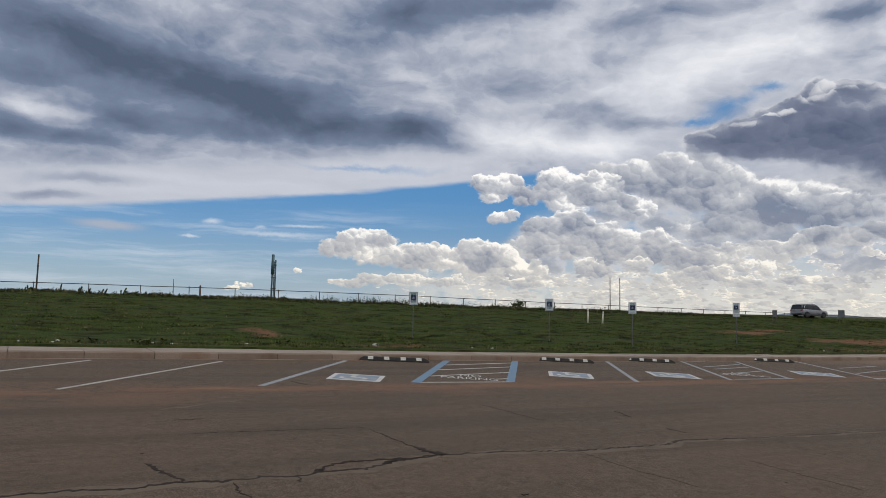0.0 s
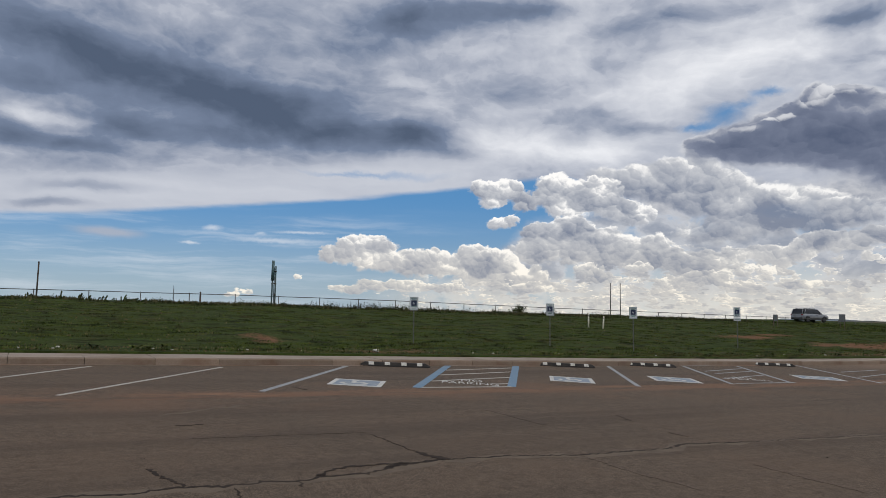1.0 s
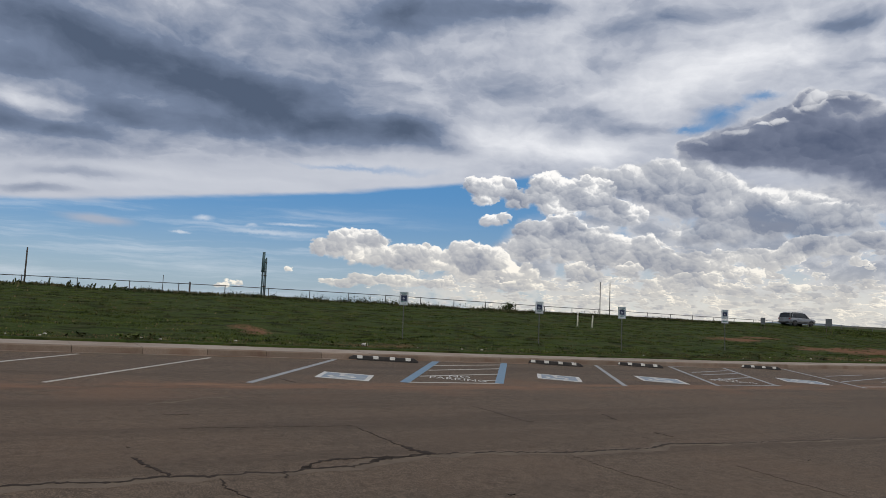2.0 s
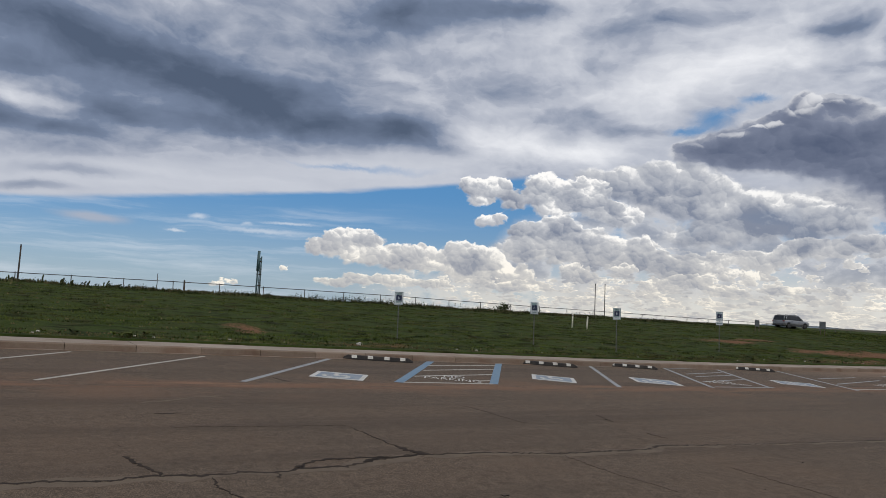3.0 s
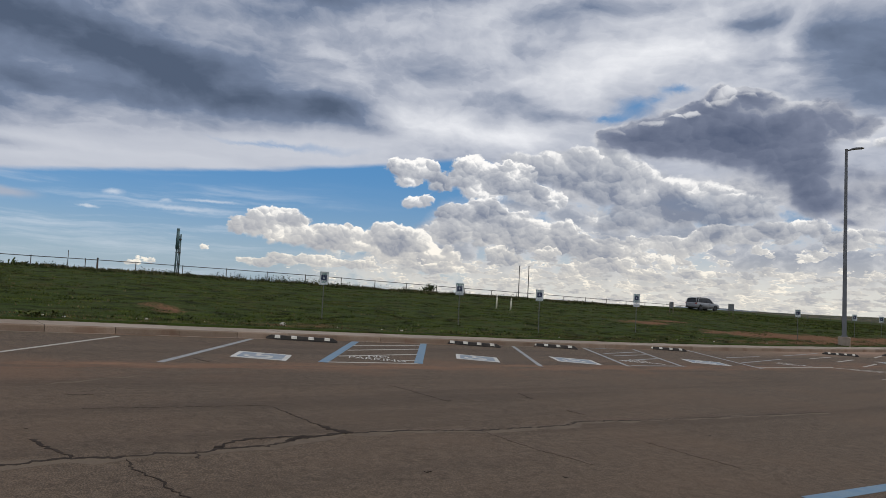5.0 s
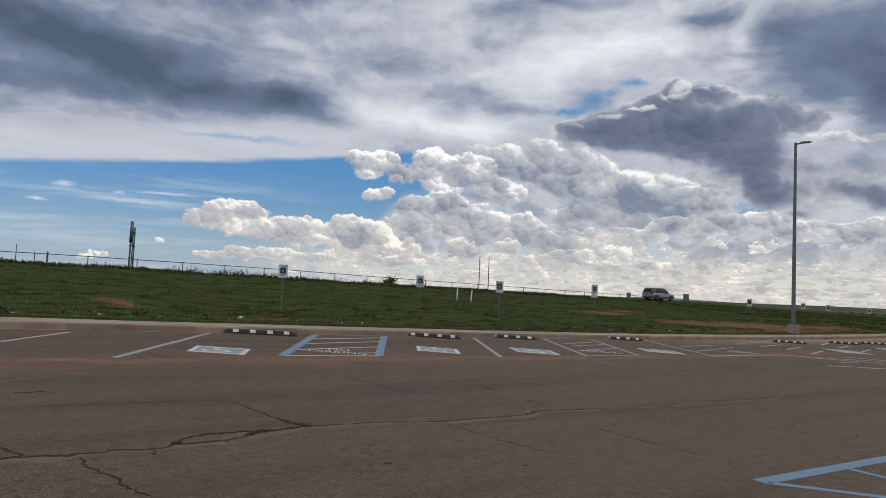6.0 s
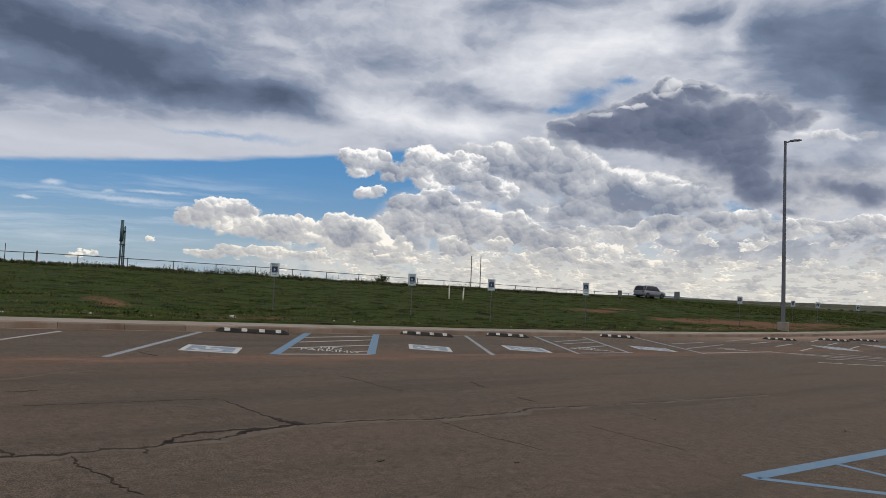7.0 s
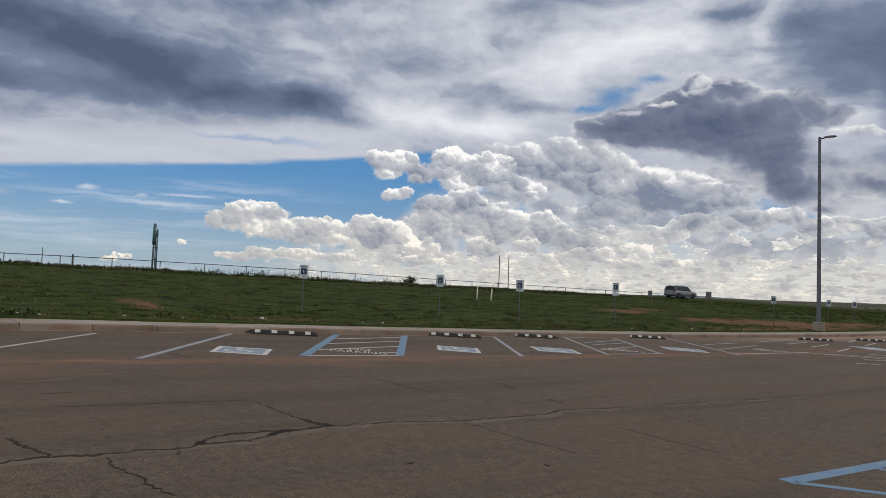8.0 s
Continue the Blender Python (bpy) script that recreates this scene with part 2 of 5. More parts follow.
LOWROW = [(-8.1, 1.8, 1.43, 0.41, 1), (-5.8, 2.2, 1.81, 0.5, 1), (-2.9, 2.1, 2, 0.5, 1), (0.3, 2, 2.01, 0.41, 1), (11.4, 3.5, 1.58, 0.72, 1), 
          (13.1, 2.9, 1.56, 0.44, 1), (6.4, 2.1, 2.52, 0.45, 1), (15, 3.8, 1.11, 0.62, 1), (17.5, 2.6, 2.07, 0.48, 1), (20.4, 3.1, 1.84, 0.6, 1), 
          (23.9, 3.7, 1.75, 0.42, 1), (22.5, 2.4, 1.94, 0.42, 1), (26.5, 2.6, 1.82, 0.41, 1), (-11.8, 2.9, 0.48, 0.31, 1), (-15.9, 1.6, 0.85, 0.31, 0.6), 
          (-16.8, 1.2, 0.67, 0.26, 0.6)]


def after(p, value):
    """The same directions, worked out only once value is known: the banks are laid one by one."""
    nd = NT.nodes.new("ShaderNodeCombineXYZ")
    NT.links.new(fn(NT, "MULTIPLY", value, 1e-6), nd.inputs[0])
    return vec(NT, "ADD", p, nd.outputs[0])


def cumulus(under, p, blobs, size=1.0, seed=0.0, thr=0.34, soft=0.20, light=0.0, field=None, cover=1.0):
    """Lays one bank of heaped clouds over the colour given."""
    pw = bend(NT, bend(NT, vec(NT, "ADD", p, (seed, 0, 0)), (0.35, 0.5), (1.1, 0.8), 3.0, 0.5), (1.1, 1.4), (0.85, 0.66), 6.0, 0.62)
    pw = vec(NT, "SUBTRACT", pw, (seed, 0, 0))
    total = face = None
    for az, el, ra, re, w in blobs:
        q = vec(NT, "MULTIPLY_ADD", pw, (1 / ra, 1 / re, 0), (-az / ra, -el / re, 0))
        g = ramp(NT, vec(NT, "LENGTH", q), 1.45, 0.1, 0.0, w)
        s = fn(NT, "MULTIPLY", vec(NT, "DOT_PRODUCT", q, (LX, LY, 0)), g)
        total = g if total is None else fn(NT, "ADD", total, g)
        face = s if face is None else fn(NT, "ADD", face, s)
    if field is not None:
        total = fn(NT, "ADD", total, field)
    face = fn(NT, "DIVIDE", face, fn(NT, "ADD", total, 0.15))
    b1, n1 = lumps(pw, 0.62 / size, (seed, 3.0))
    b2, n2 = lumps(pw, 1.40 / size, (seed, 7.0))
    b3, n3 = lumps(pw, 3.1 / size, (seed, 1.0))
    fine, _ = fog(NT, pw, 3.0 / size, 6.0, 0.62)
    bulge = fn(NT, "MULTIPLY_ADD", b1, 0.62, fn(NT, "MULTIPLY_ADD", b2, 0.32, fn(NT, "MULTIPLY", b3, 0.13)))
    bulge = fn(NT, "ADD", bulge, ramp(NT, fine, 0.3, 0.7, -0.10, 0.10, "LINEAR"))
    mass = fn(NT, "ADD", total, fn(NT, "MULTIPLY", ramp(NT, total, 0.0, 0.4), bulge))
    alpha = fn(NT, "MULTIPLY", ramp(NT, mass, thr, fn(NT, "ADD", thr + soft, ramp(NT, face, 0.0, -0.7, 0.0, 0.35))), cover)
    tilt = fn(NT, "MULTIPLY_ADD", n1, 0.42, fn(NT, "MULTIPLY_ADD", n2, 0.26, fn(NT, "MULTIPLY", n3, 0.10)))
    drift, _ = fog(NT, pw, 0.38, 4.0, 0.5)
    lit_ = fn(NT, "MULTIPLY_ADD", face, 0.50, fn(NT, "ADD", tilt, 0.50 + light))
    lit_ = fn(NT, "ADD", lit_, ramp(NT, drift, 0.3, 0.7, -0.46, 0.36, "LINEAR"))
    lit_ = fn(NT, "ADD", lit_, ramp(NT, mass, thr + 0.45, thr, 0.0, 0.30))
    lit_ = fn(NT, "SUBTRACT", lit_, ramp(NT, total, 0.7, 2.0, 0.0, 0.30))
    lit_ = fn(NT, "ADD", lit_, ramp(NT, fine, 0.3, 0.7, -0.10, 0.10, "LINEAR"))
    c = mixc(NT, ramp(NT, lit_, -0.32, 0.58, kind="LINEAR"), LOW_C, MID_C)
    c = mixc(NT, ramp(NT, lit_, 0.52, 0.98), c, HIGH_C)
    return mixc(NT, alpha, under, c), after(p, alpha)


warm = ramp(NT, EL, 8.0, 0.5)
HIGH_C = mixc(NT, warm, (1.0, 0.985, 0.965), (1.0, 0.93, 0.80))
MID_C = mixc(NT, warm, (0.56, 0.575, 0.61), (0.66, 0.635, 0.59))
LOW_C = mixc(NT, warm, (0.20, 0.235, 0.32), (0.36, 0.375, 0.42))

P1 = after(P, fn(NT, "ADD", thick, deck_a))

# far rows of small clouds above the horizon
rows_p = NT.nodes.new("ShaderNodeCombineXYZ")
NT.links.new(fn(NT, "MULTIPLY", AZ, 0.42), rows_p.inputs[0])
NT.links.new(fn(NT, "MULTIPLY", fn(NT, "LOGARITHM", fn(NT, "ADD", fn(NT, "MAXIMUM", EL, 0.0), 1.6), 2.71828), 5.2), rows_p.inputs[1])
rows, _ = fog(NT, rows_p.outputs[0], 1.0, 5.0, 0.55)
field = fn(NT, "MULTIPLY", ramp(NT, rows, 0.46, 0.64, 0.0, 1.0, "LINEAR"), fn(NT, "MULTIPLY", ramp(NT, AZ, 6.0, 16.0, 0.25, 1.0), ramp(NT, EL, 7.0, 4.5)))
field = fn(NT, "MULTIPLY", field, ramp(NT, AZ, -12.0, -5.0))
rows_b, _ = fog(NT, vec(NT, "ADD", rows_p.outputs[0], (40, 20, 0)), 1.7, 5.0, 0.55)
field_b = fn(NT, "MULTIPLY", ramp(NT, rows_b, 0.44, 0.62, 0.0, 1.0, "LINEAR"), fn(NT, "MULTIPLY", ramp(NT, AZ, -10.0, 12.0, 0.2, 1.0), ramp(NT, EL, 4.0, 2.4)))

# pale haze behind the heaps
back, _ = fog(NT, vec(NT, "MULTIPLY", bend(NT, P1, (0.3, 0.5), (2.4, 1.4), 5.0, 0.6), (0.28, 0.42, 0)), 1.0, 7.0, 0.58)
top_el = fn(NT, "ADD", fn(NT, "MULTIPLY_ADD", ramp(NT, AZ, 0.0, 9.0), 5.2, 3.2), ramp(NT, AZ, 9.0, 20.0, 0.0, 1.8))
PF = bend(NT, P1, (0.3, 0.4), (2.6, 2.2), 6.0, 0.62)
sf = NT.nodes.new("ShaderNodeSeparateXYZ")
NT.links.new(PF, sf.inputs[0])
fill_a = fn(NT, "MULTIPLY", ramp(NT, fn(NT, "SUBTRACT", top_el, sf.outputs[1]), -0.3, 1.4), ramp(NT, sf.outputs[0], -8.0, 2.0))
fill_a = fn(NT, "MULTIPLY", fill_a, ramp(NT, back, 0.36, 0.52, 0.25, 0.92))
fill_c = mixc(NT, ramp(NT, back, 0.42, 0.66), (0.64, 0.645, 0.67), (0.33, 0.355, 0.42))
fill_c = mixc(NT, ramp(NT, EL, 4.5, 0.2, 0.0, 0.7), fill_c, (0.76, 0.73, 0.65))

col = mixc(NT, fill_a, col, fill_c)
P2 = after(P, fill_a)
col, P2 = cumulus(col, P2, BEHIND, 1.3, 31.0, 0.36, 0.50, -0.15, cover=0.92)
col, P2 = cumulus(col, P2, TOWER, 1.0, 57.0)
col, P2 = cumulus(col, P2, RIDGE, 1.0, 83.0, 0.34, 0.24, -0.13, field)
col, P2 = cumulus(col, P2, MIDDLE, 1.0, 19.0, 0.32, 0.20)
col, P2 = cumulus(col, P2, LOWROW, 0.62, 45.0, 0.34, 0.20, -0.05, field_b, 0.92)

# dark clouds in front, with bright crowns
MURK = [(20.3, 12.7, 2.24, 0.79, 1), (23.6, 12.8, 3.5, 1.64, 1.2), (27.5, 12.7, 4.01, 2.04, 1.3), (31.7, 11.9, 4.02, 2.17, 1.3), (34.1, 9.7, 2.79, 1.82, 1.3), 
        (34.9, 7.8, 1.99, 1.24, 1.2), (36.8, 6.5, 0.89, 0.41, 0.9), (39.6, 8.3, 2.82, 0.87, 1), (41.9, 7.4, 2.02, 1.01, 1.1), (38.2, 9.7, 2.17, 0.72, 0.8), 
        (26.2, 14.6, 1.89, 0.85, 1), (28.5, 15.5, 1.68, 1.16, 1), (30.6, 15.4, 1.64, 0.74, 0.8), (34, 13.8, 3.51, 1.46, 1), (37.8, 13, 2.2, 0.79, 0.6)]
CROWN = [(28.9, 16.1, 1.5, 0.74, 1), (27.9, 15.4, 1.44, 0.58, 0.9), (30.4, 15.8, 1.23, 0.49, 0.7), (25.3, 14.6, 1.47, 0.38, 0.8), (23.2, 14, 1.32, 0.3, 0.7), 
         (20.5, 13.3, 1.08, 0.26, 0.5), (31.6, 16, 1.05, 0.28, 0.6)]
pm = bend(NT, bend(NT, P2, (0.25, 0.4), (1.6, 1.2), 3.0, 0.5), (0.9, 1.2), (0.8, 0.6), 6.0, 0.64)
murk = heap(NT, pm, MURK, 1.25)
mb1, mn1 = lumps(pm, 0.45, (11.0, 5.0))
mb2, mn2 = lumps(pm, 1.1, (17.0, 9.0))
murk = fn(NT, "ADD", murk, fn(NT, "MULTIPLY", ramp(NT, murk, 0.0, 0.5), fn(NT, "MULTIPLY_ADD", mb1, 0.40, fn(NT, "MULTIPLY", mb2, 0.22))))
upper = ramp(NT, EL, 10.5, 13.5)
murk_a = ramp(NT, murk, 0.24, ramp(NT, upper, 0.0, 1.0, 1.35, 0.55))
vapour, _ = fog(NT, vec(NT, "MULTIPLY", pm, (0.25, 0.5, 0)), 1.0, 9.0, 0.58)
shade = fn(NT, "ADD", ramp(NT, murk, 0.25, 1.9, 0.05, 0.95), ramp(NT, vapour, 0.3, 0.7, -0.32, 0.32, "LINEAR"))
shade = fn(NT, "SUBTRACT", shade, fn(NT, "MULTIPLY_ADD", mn1, 0.16, fn(NT, "MULTIPLY", mn2, 0.12)))
murk_c = mixc(NT, ramp(NT, shade, -0.1, 0.42, kind="LINEAR"), (0.43, 0.45, 0.51), (0.205, 0.235, 0.322))
murk_c = mixc(NT, ramp(NT, shade, 0.38, 1.35, kind="LINEAR"), murk_c, (0.085, 0.110, 0.180))
crown = heap(NT, pm, CROWN)
crown = fn(NT, "ADD", crown, fn(NT, "MULTIPLY", ramp(NT, crown, 0.05, 0.4), fn(NT, "MULTIPLY_ADD", mn1, 0.35, fn(NT, "MULTIPLY", mn2, 0.65))))
rim_f = fn(NT, "MAXIMUM", ramp(NT, crown, 0.18, 1.35, 0.0, 0.75), fn(NT, "MULTIPLY", ramp(NT, fn(NT, "ADD", murk, ramp(NT, vapour, 0.35, 0.65, -0.15, 0.25)), 0.70, 0.30, 0.0, 0.55), upper))
murk_c = mixc(NT, rim_f, murk_c, (0.86, 0.865, 0.885))

col = mixc(NT, murk_a, col, murk_c)
col = mixc(NT, ramp(NT, EL, 0.0, -1.0), col, (0.09, 0.085, 0.06))
bg = NT.nodes.new("ShaderNodeBackground")
NT.links.new(col, bg.inputs[0])
bg.inputs[1].default_value = 1.0
wo = NT.nodes.new("ShaderNodeOutputWorld")
NT.links.new(bg.outputs[0], wo.inputs[0])

# the sun behind the clouds: wide and weak
sun = new("sun", bpy.data.lights.new("sun", "SUN"))
sun.data.energy, sun.data.angle, sun.data.color = 0.85, radians(14), (1.0, 0.93, 0.82)
sx, sy = math.sin(radians(SUN_AZ)), math.cos(radians(SUN_AZ))
sun.matrix_world = look((60 * sx, 60 * sy, 60 * math.tan(radians(SUN_EL))), (0, 0, 0))

# ---- materials ----
def material(name, rough=0.8, metal=0.0):
    m = bpy.data.materials.new(name)
    m.use_nodes = True
    b = m.node_tree.nodes["Principled BSDF"]
    b.inputs["Roughness"].default_value, b.inputs["Metallic"].default_value = rough, metal
    return m, m.node_tree, b


def place(tree):
    """World-sized coordinates: the object's own."""
    return tree.nodes.new("ShaderNodeNewGeometry").outputs["Position"]


def bump(tree, b, height, strength=0.4, distance=0.01):
    nd = tree.nodes.new("ShaderNodeBump")
    nd.inputs["Strength"].default_value, nd.inputs["Distance"].default_value = strength, distance
    put(height, nd.inputs["Height"], tree)
    tree.links.new(nd.outputs[0], b.inputs["Normal"])


def surface(name, c1, c2, c3, fine=60.0, coarse=1.2, rough=0.85, metal=0.0, rel=0.4, dist=0.004, island=False, thing=False):
    """A surface of three tones: grain between c1 and c2, large stains towards c3."""
    m, t, b = material(name, rough, metal)
    p = place(t)
    g, _ = fog(t, p, fine, 3.0, 0.6)
    s, _ = fog(t, p, coarse, 5.0, 0.6)
    c = mixc(t, ramp(t, g, 0.3, 0.7), c1, c2)
    c = mixc(t, ramp(t, s, 0.42, 0.72, 0.0, 0.85), c, c3)
    if island or thing:
        r = t.nodes.new("ShaderNodeNewGeometry").outputs["Random Per Island"] if island else t.nodes.new("ShaderNodeObjectInfo").outputs["Random"]
        k = ramp(t, r, 0.0, 1.0, 0.85, 1.15, "LINEAR")
        sc = t.nodes.new("ShaderNodeVectorMath")
        sc.operation = "SCALE"
        t.links.new(c, sc.inputs[0]), t.links.new(k, sc.inputs["Scale"])
        c = sc.outputs[0]
    t.links.new(c, b.inputs["Base Color"])
    bump(t, b, g, rel, dist)
    if rough > 0.65:
        b.inputs["Specular IOR Level"].default_value = 0.2
    return m


def sn_coords(t):
    """Coordinates along and across the kerb."""
    p = place(t)
    s = vec(t, "DOT_PRODUCT", p, (0.8581, 0.5135, 0))
    n = vec(t, "DOT_PRODUCT", p, (-0.5135, 0.8581, 0))
    c = t.nodes.new("ShaderNodeCombineXYZ")
    t.links.new(s, c.inputs[0]), t.links.new(n, c.inputs[1])
    return p, s, n, c.outputs[0]


def asphalt_material():
    m, t, b = material("worn_asphalt", 0.9)
    b.inputs["Specular IOR Level"].default_value = 0.2
    p, s, n, q = sn_coords(t)
    grit, _ = fog(t, p, 75.0, 3.0, 0.75)
    g, _ = fog(t, p, 38.0, 3.0, 0.75)
    g2, _ = fog(t, p, 9.0, 5.0, 0.7)
    big, _ = fog(t, p, 0.35, 6.0, 0.6)
    band, _ = fog(t, vec(t, "MULTIPLY", q, (0.06, 0.9, 0)), 1.0, 6.0, 0.65)
    wear, _ = fog(t, vec(t, "MULTIPLY", q, (0.5, 2.2, 0)), 1.0, 6.0, 0.7)
    c = mixc(t, ramp(t, grit, 0.42, 0.60), (0.0612, 0.0470, 0.0345), (0.1790, 0.1280, 0.0889))
    c = mixc(t, ramp(t, g, 0.52, 0.74, 0.0, 0.75), c, (0.0358, 0.0256, 0.0182))
    c = mixc(t, ramp(t, g, 0.46, 0.28, 0.0, 0.55), c, (0.1849, 0.1374, 0.0986))
    c = mixc(t, ramp(t, g2, 0.50, 0.70, 0.0, 0.70), c, (0.0477, 0.0344, 0.0246))
    c = mixc(t, ramp(t, g2, 0.47, 0.30, 0.0, 0.55), c, (0.1790, 0.1304, 0.0932))
    c = mixc(t, ramp(t, big, 0.40, 0.70, 0.0, 0.5), c, (0.1336, 0.0896, 0.0600))
    c = mixc(t, ramp(t, band, 0.47, 0.64, 0.0, 0.42), c, (0.0525, 0.0396, 0.0295))
    c = mixc(t, ramp(t, wear, 0.56, 0.74, 0.0, 0.4), c, (0.1456, 0.1094, 0.0793))
    # red dust along the mouth of the stalls
    lane = fn(t, "ABSOLUTE", fn(t, "SUBTRACT", fn(t, "ADD", n, fn(t, "MULTIPLY", fn(t, "SUBTRACT", g2, 0.5), 0.9)), 12.15))
    dust = fn(t, "MAXIMUM", fn(t, "MULTIPLY", ramp(t, lane, 0.75, 0.1), ramp(t, wear, 0.36, 0.60)), fn(t, "MULTIPLY", ramp(t, lane, 2.2, 0.3), ramp(t, big, 0.45, 0.66, 0.0, 0.5)))
    c = mixc(t, fn(t, "MULTIPLY", dust, 0.62), c, (0.2207, 0.1141, 0.0665))
    # red dust drifted together near the stalls
    _, wob = fog(t, p, 1.6, 5.0, 0.65)
    qd = vec(t, "MULTIPLY_ADD", vec(t, "SUBTRACT", wob, (0.5100, 0.4925, 0.4700)), (1.8, 0.7, 0), q)
    drift = heap(t, qd, [(3.0, 12.35, 1.1, 0.13, 0.9), (3.6, 12.1, 0.6, 0.10, 0.8), (7.4, 12.2, 1.2, 0.10, 0.6), (-0.6, 12.3, 1.6, 0.08, 0.5), (12.5, 12.4, 2.0, 0.1, 0.5)])
    c = mixc(t, fn(t, "MULTIPLY", fn(t, "MINIMUM", drift, 1.0), ramp(t, g2, 0.35, 0.6, 0.3, 0.9)), c, (0.2754, 0.1477, 0.0893))
    # washed pink dirt before the kerb, farther along
    wash = fn(t, "MULTIPLY", fn(t, "MULTIPLY", ramp(t, s, 24.0, 38.0), ramp(t, fn(t, "ADD", n, fn(t, "MULTIPLY", fn(t, "SUBTRACT", wear, 0.5), 2.0)), 14.6, 16.6)), ramp(t, big, 0.3, 0.55, 0.5, 0.9))
    c = mixc(t, wash, c, (0.3060, 0.2019, 0.1410))
    t.links.new(c, b.inputs["Base Color"])
    bump(t, b, fn(t, "ADD", grit, g), 0.7, 0.008)
    return m


SOIL = [(6.7, 22.2, 1.1, 1.7, 0.9), (37.0, 27.0, 3.6, 1.3, 1.1), (41.5, 28.2, 3.0, 1.2, 0.8), (39.5, 22.9, 4.0, 2.0, 1.0), (46.5, 22.0, 7.0, 2.2, 1.2), (44.0, 19.6, 17.0, 0.8, 1.0), (57.0, 21.2, 9.0, 1.8, 0.9), (9.5, 19.7, 3.0, 0.5, 0.7)]


def ground_material():
    m, t, b = material("grassy_soil", 0.95)
    b.inputs["Specular IOR Level"].default_value = 0.08
    p, s, n, q = sn_coords(t)
    g, _ = fog(t, p, 14.0, 4.0, 0.65)
    mid, _ = fog(t, p, 1.1, 6.0, 0.65)
    big, _ = fog(t, p, 0.16, 5.0, 0.6)
    far, _ = fog(t, p, 0.02, 6.0, 0.62)
    c = mixc(t, ramp(t, g, 0.3, 0.7), (0.024, 0.037, 0.008), (0.060, 0.080, 0.019))
    c = mixc(t, ramp(t, mid, 0.50, 0.72, 0.0, 0.7), c, (0.075, 0.050, 0.024))
    # self-shade between the hummocks, painted into the soil as near-black green
    clump_shade, _ = fog(t, vec(t, "MULTIPLY", q, (0.9, 2.2, 0)), 1.0, 4.0, 0.6)
    c = mixc(t, ramp(t, clump_shade, 0.52, 0.36, 0.0, 0.85), c, (0.011, 0.015, 0.004))
    c = mixc(t, ramp(t, big, 0.45, 0.7, 0.0, 0.5), c, (0.032, 0.050, 0.011))
    _, w = fog(t, p, 0.5, 5.0, 0.65)
    qw = vec(t, "MULTIPLY_ADD", vec(t, "SUBTRACT", w, (0.5, 0.5, 0.5)), (3.4, 2.6, 0), q)
    bare = heap(t, qw, SOIL)
    soil = mixc(t, ramp(t, g, 0.3, 0.7), (0.135, 0.062, 0.034), (0.22, 0.118, 0.068))
    bare = fn(t, "ADD", bare, ramp(t, fn(t, "ADD", fn(t, "MULTIPLY", mid, 0.6), fn(t, "MULTIPLY", g, 0.4)), 0.3, 0.7, -0.6, 0.25, "LINEAR"))
    c = mixc(t, ramp(t, bare, 0.15, 0.75, 0.0, 0.9), c, soil)
    # open plain beyond: brush and pale earth
    plain = mixc(t, ramp(t, far, 0.42, 0.62), (0.040, 0.050, 0.028), (0.13, 0.105, 0.065))
    c = mixc(t, ramp(t, n, 58.0, 90.0), c, plain)
    t.links.new(c, b.inputs["Base Color"])
    bump(t, b, fn(t, "ADD", g, mid), 0.6, 0.08)
    return m


def paint(name, c1, c2, wear=0.5):
    """Road paint, worn through to the asphalt in places."""
    m, t, b = material(name, 0.8)
    p = place(t)
    g, _ = fog(t, p, 55.0, 3.0, 0.7)
    s, _ = fog(t, p, 5.0, 5.0, 0.7)
    c = mixc(t, ramp(t, s, 0.35, 0.7), c1, c2)
    k = fn(t, "ADD", fn(t, "MULTIPLY", g, 0.5), fn(t, "MULTIPLY", s, 0.5))
    c = mixc(t, ramp(t, k, wear, wear + 0.10), c, (0.075, 0.057, 0.045))
    t.links.new(c, b.inputs["Base Color"])
    bump(t, b, g, 0.3, 0.003)
    return m


ASPHALT = asphalt_material()
GROUND = ground_material()
CRACK = surface("crack_filler", (0.019, 0.013, 0.009), (0.034, 0.024, 0.017), (0.048, 0.034, 0.024), 40, 3.0, 0.9)
FAINT = surface("faint_crack", (0.034, 0.025, 0.019), (0.056, 0.042, 0.032), (0.080, 0.060, 0.046), 40, 3.0, 0.9)
DUST = surface("dusty_crack_edge", (0.125, 0.096, 0.070), (0.155, 0.118, 0.086), (0.10, 0.076, 0.056), 60, 3.0, 0.95)
CONCRETE = surface("walk_concrete", (0.27, 0.222, 0.178), (0.34, 0.285, 0.235), (0.20, 0.148, 0.108), 35, 0.8, 0.9, thing=True)
KERBFACE = surface("kerb_concrete", (0.20, 0.15, 0.112), (0.25, 0.19, 0.145), (0.165, 0.105, 0.072), 35, 1.5, 0.9, thing=True)
BASECON = surface("footing_concrete", (0.30, 0.25, 0.20), (0.37, 0.315, 0.255), (0.22, 0.17, 0.13), 30, 2.0, 0.9)
WHITE = paint("white_road_paint", (0.42, 0.395, 0.355), (0.32, 0.295, 0.26), 0.575)
PALE = paint("pale_blue_road_paint", (0.29, 0.30, 0.305), (0.215, 0.222, 0.23), 0.565)
BLUE = paint("blue_road_paint", (0.115, 0.205, 0.30), (0.17, 0.245, 0.31), 0.59)
BLUEDARK = paint("blue_symbol_paint", (0.18, 0.235, 0.29), (0.30, 0.325, 0.35), 0.56)
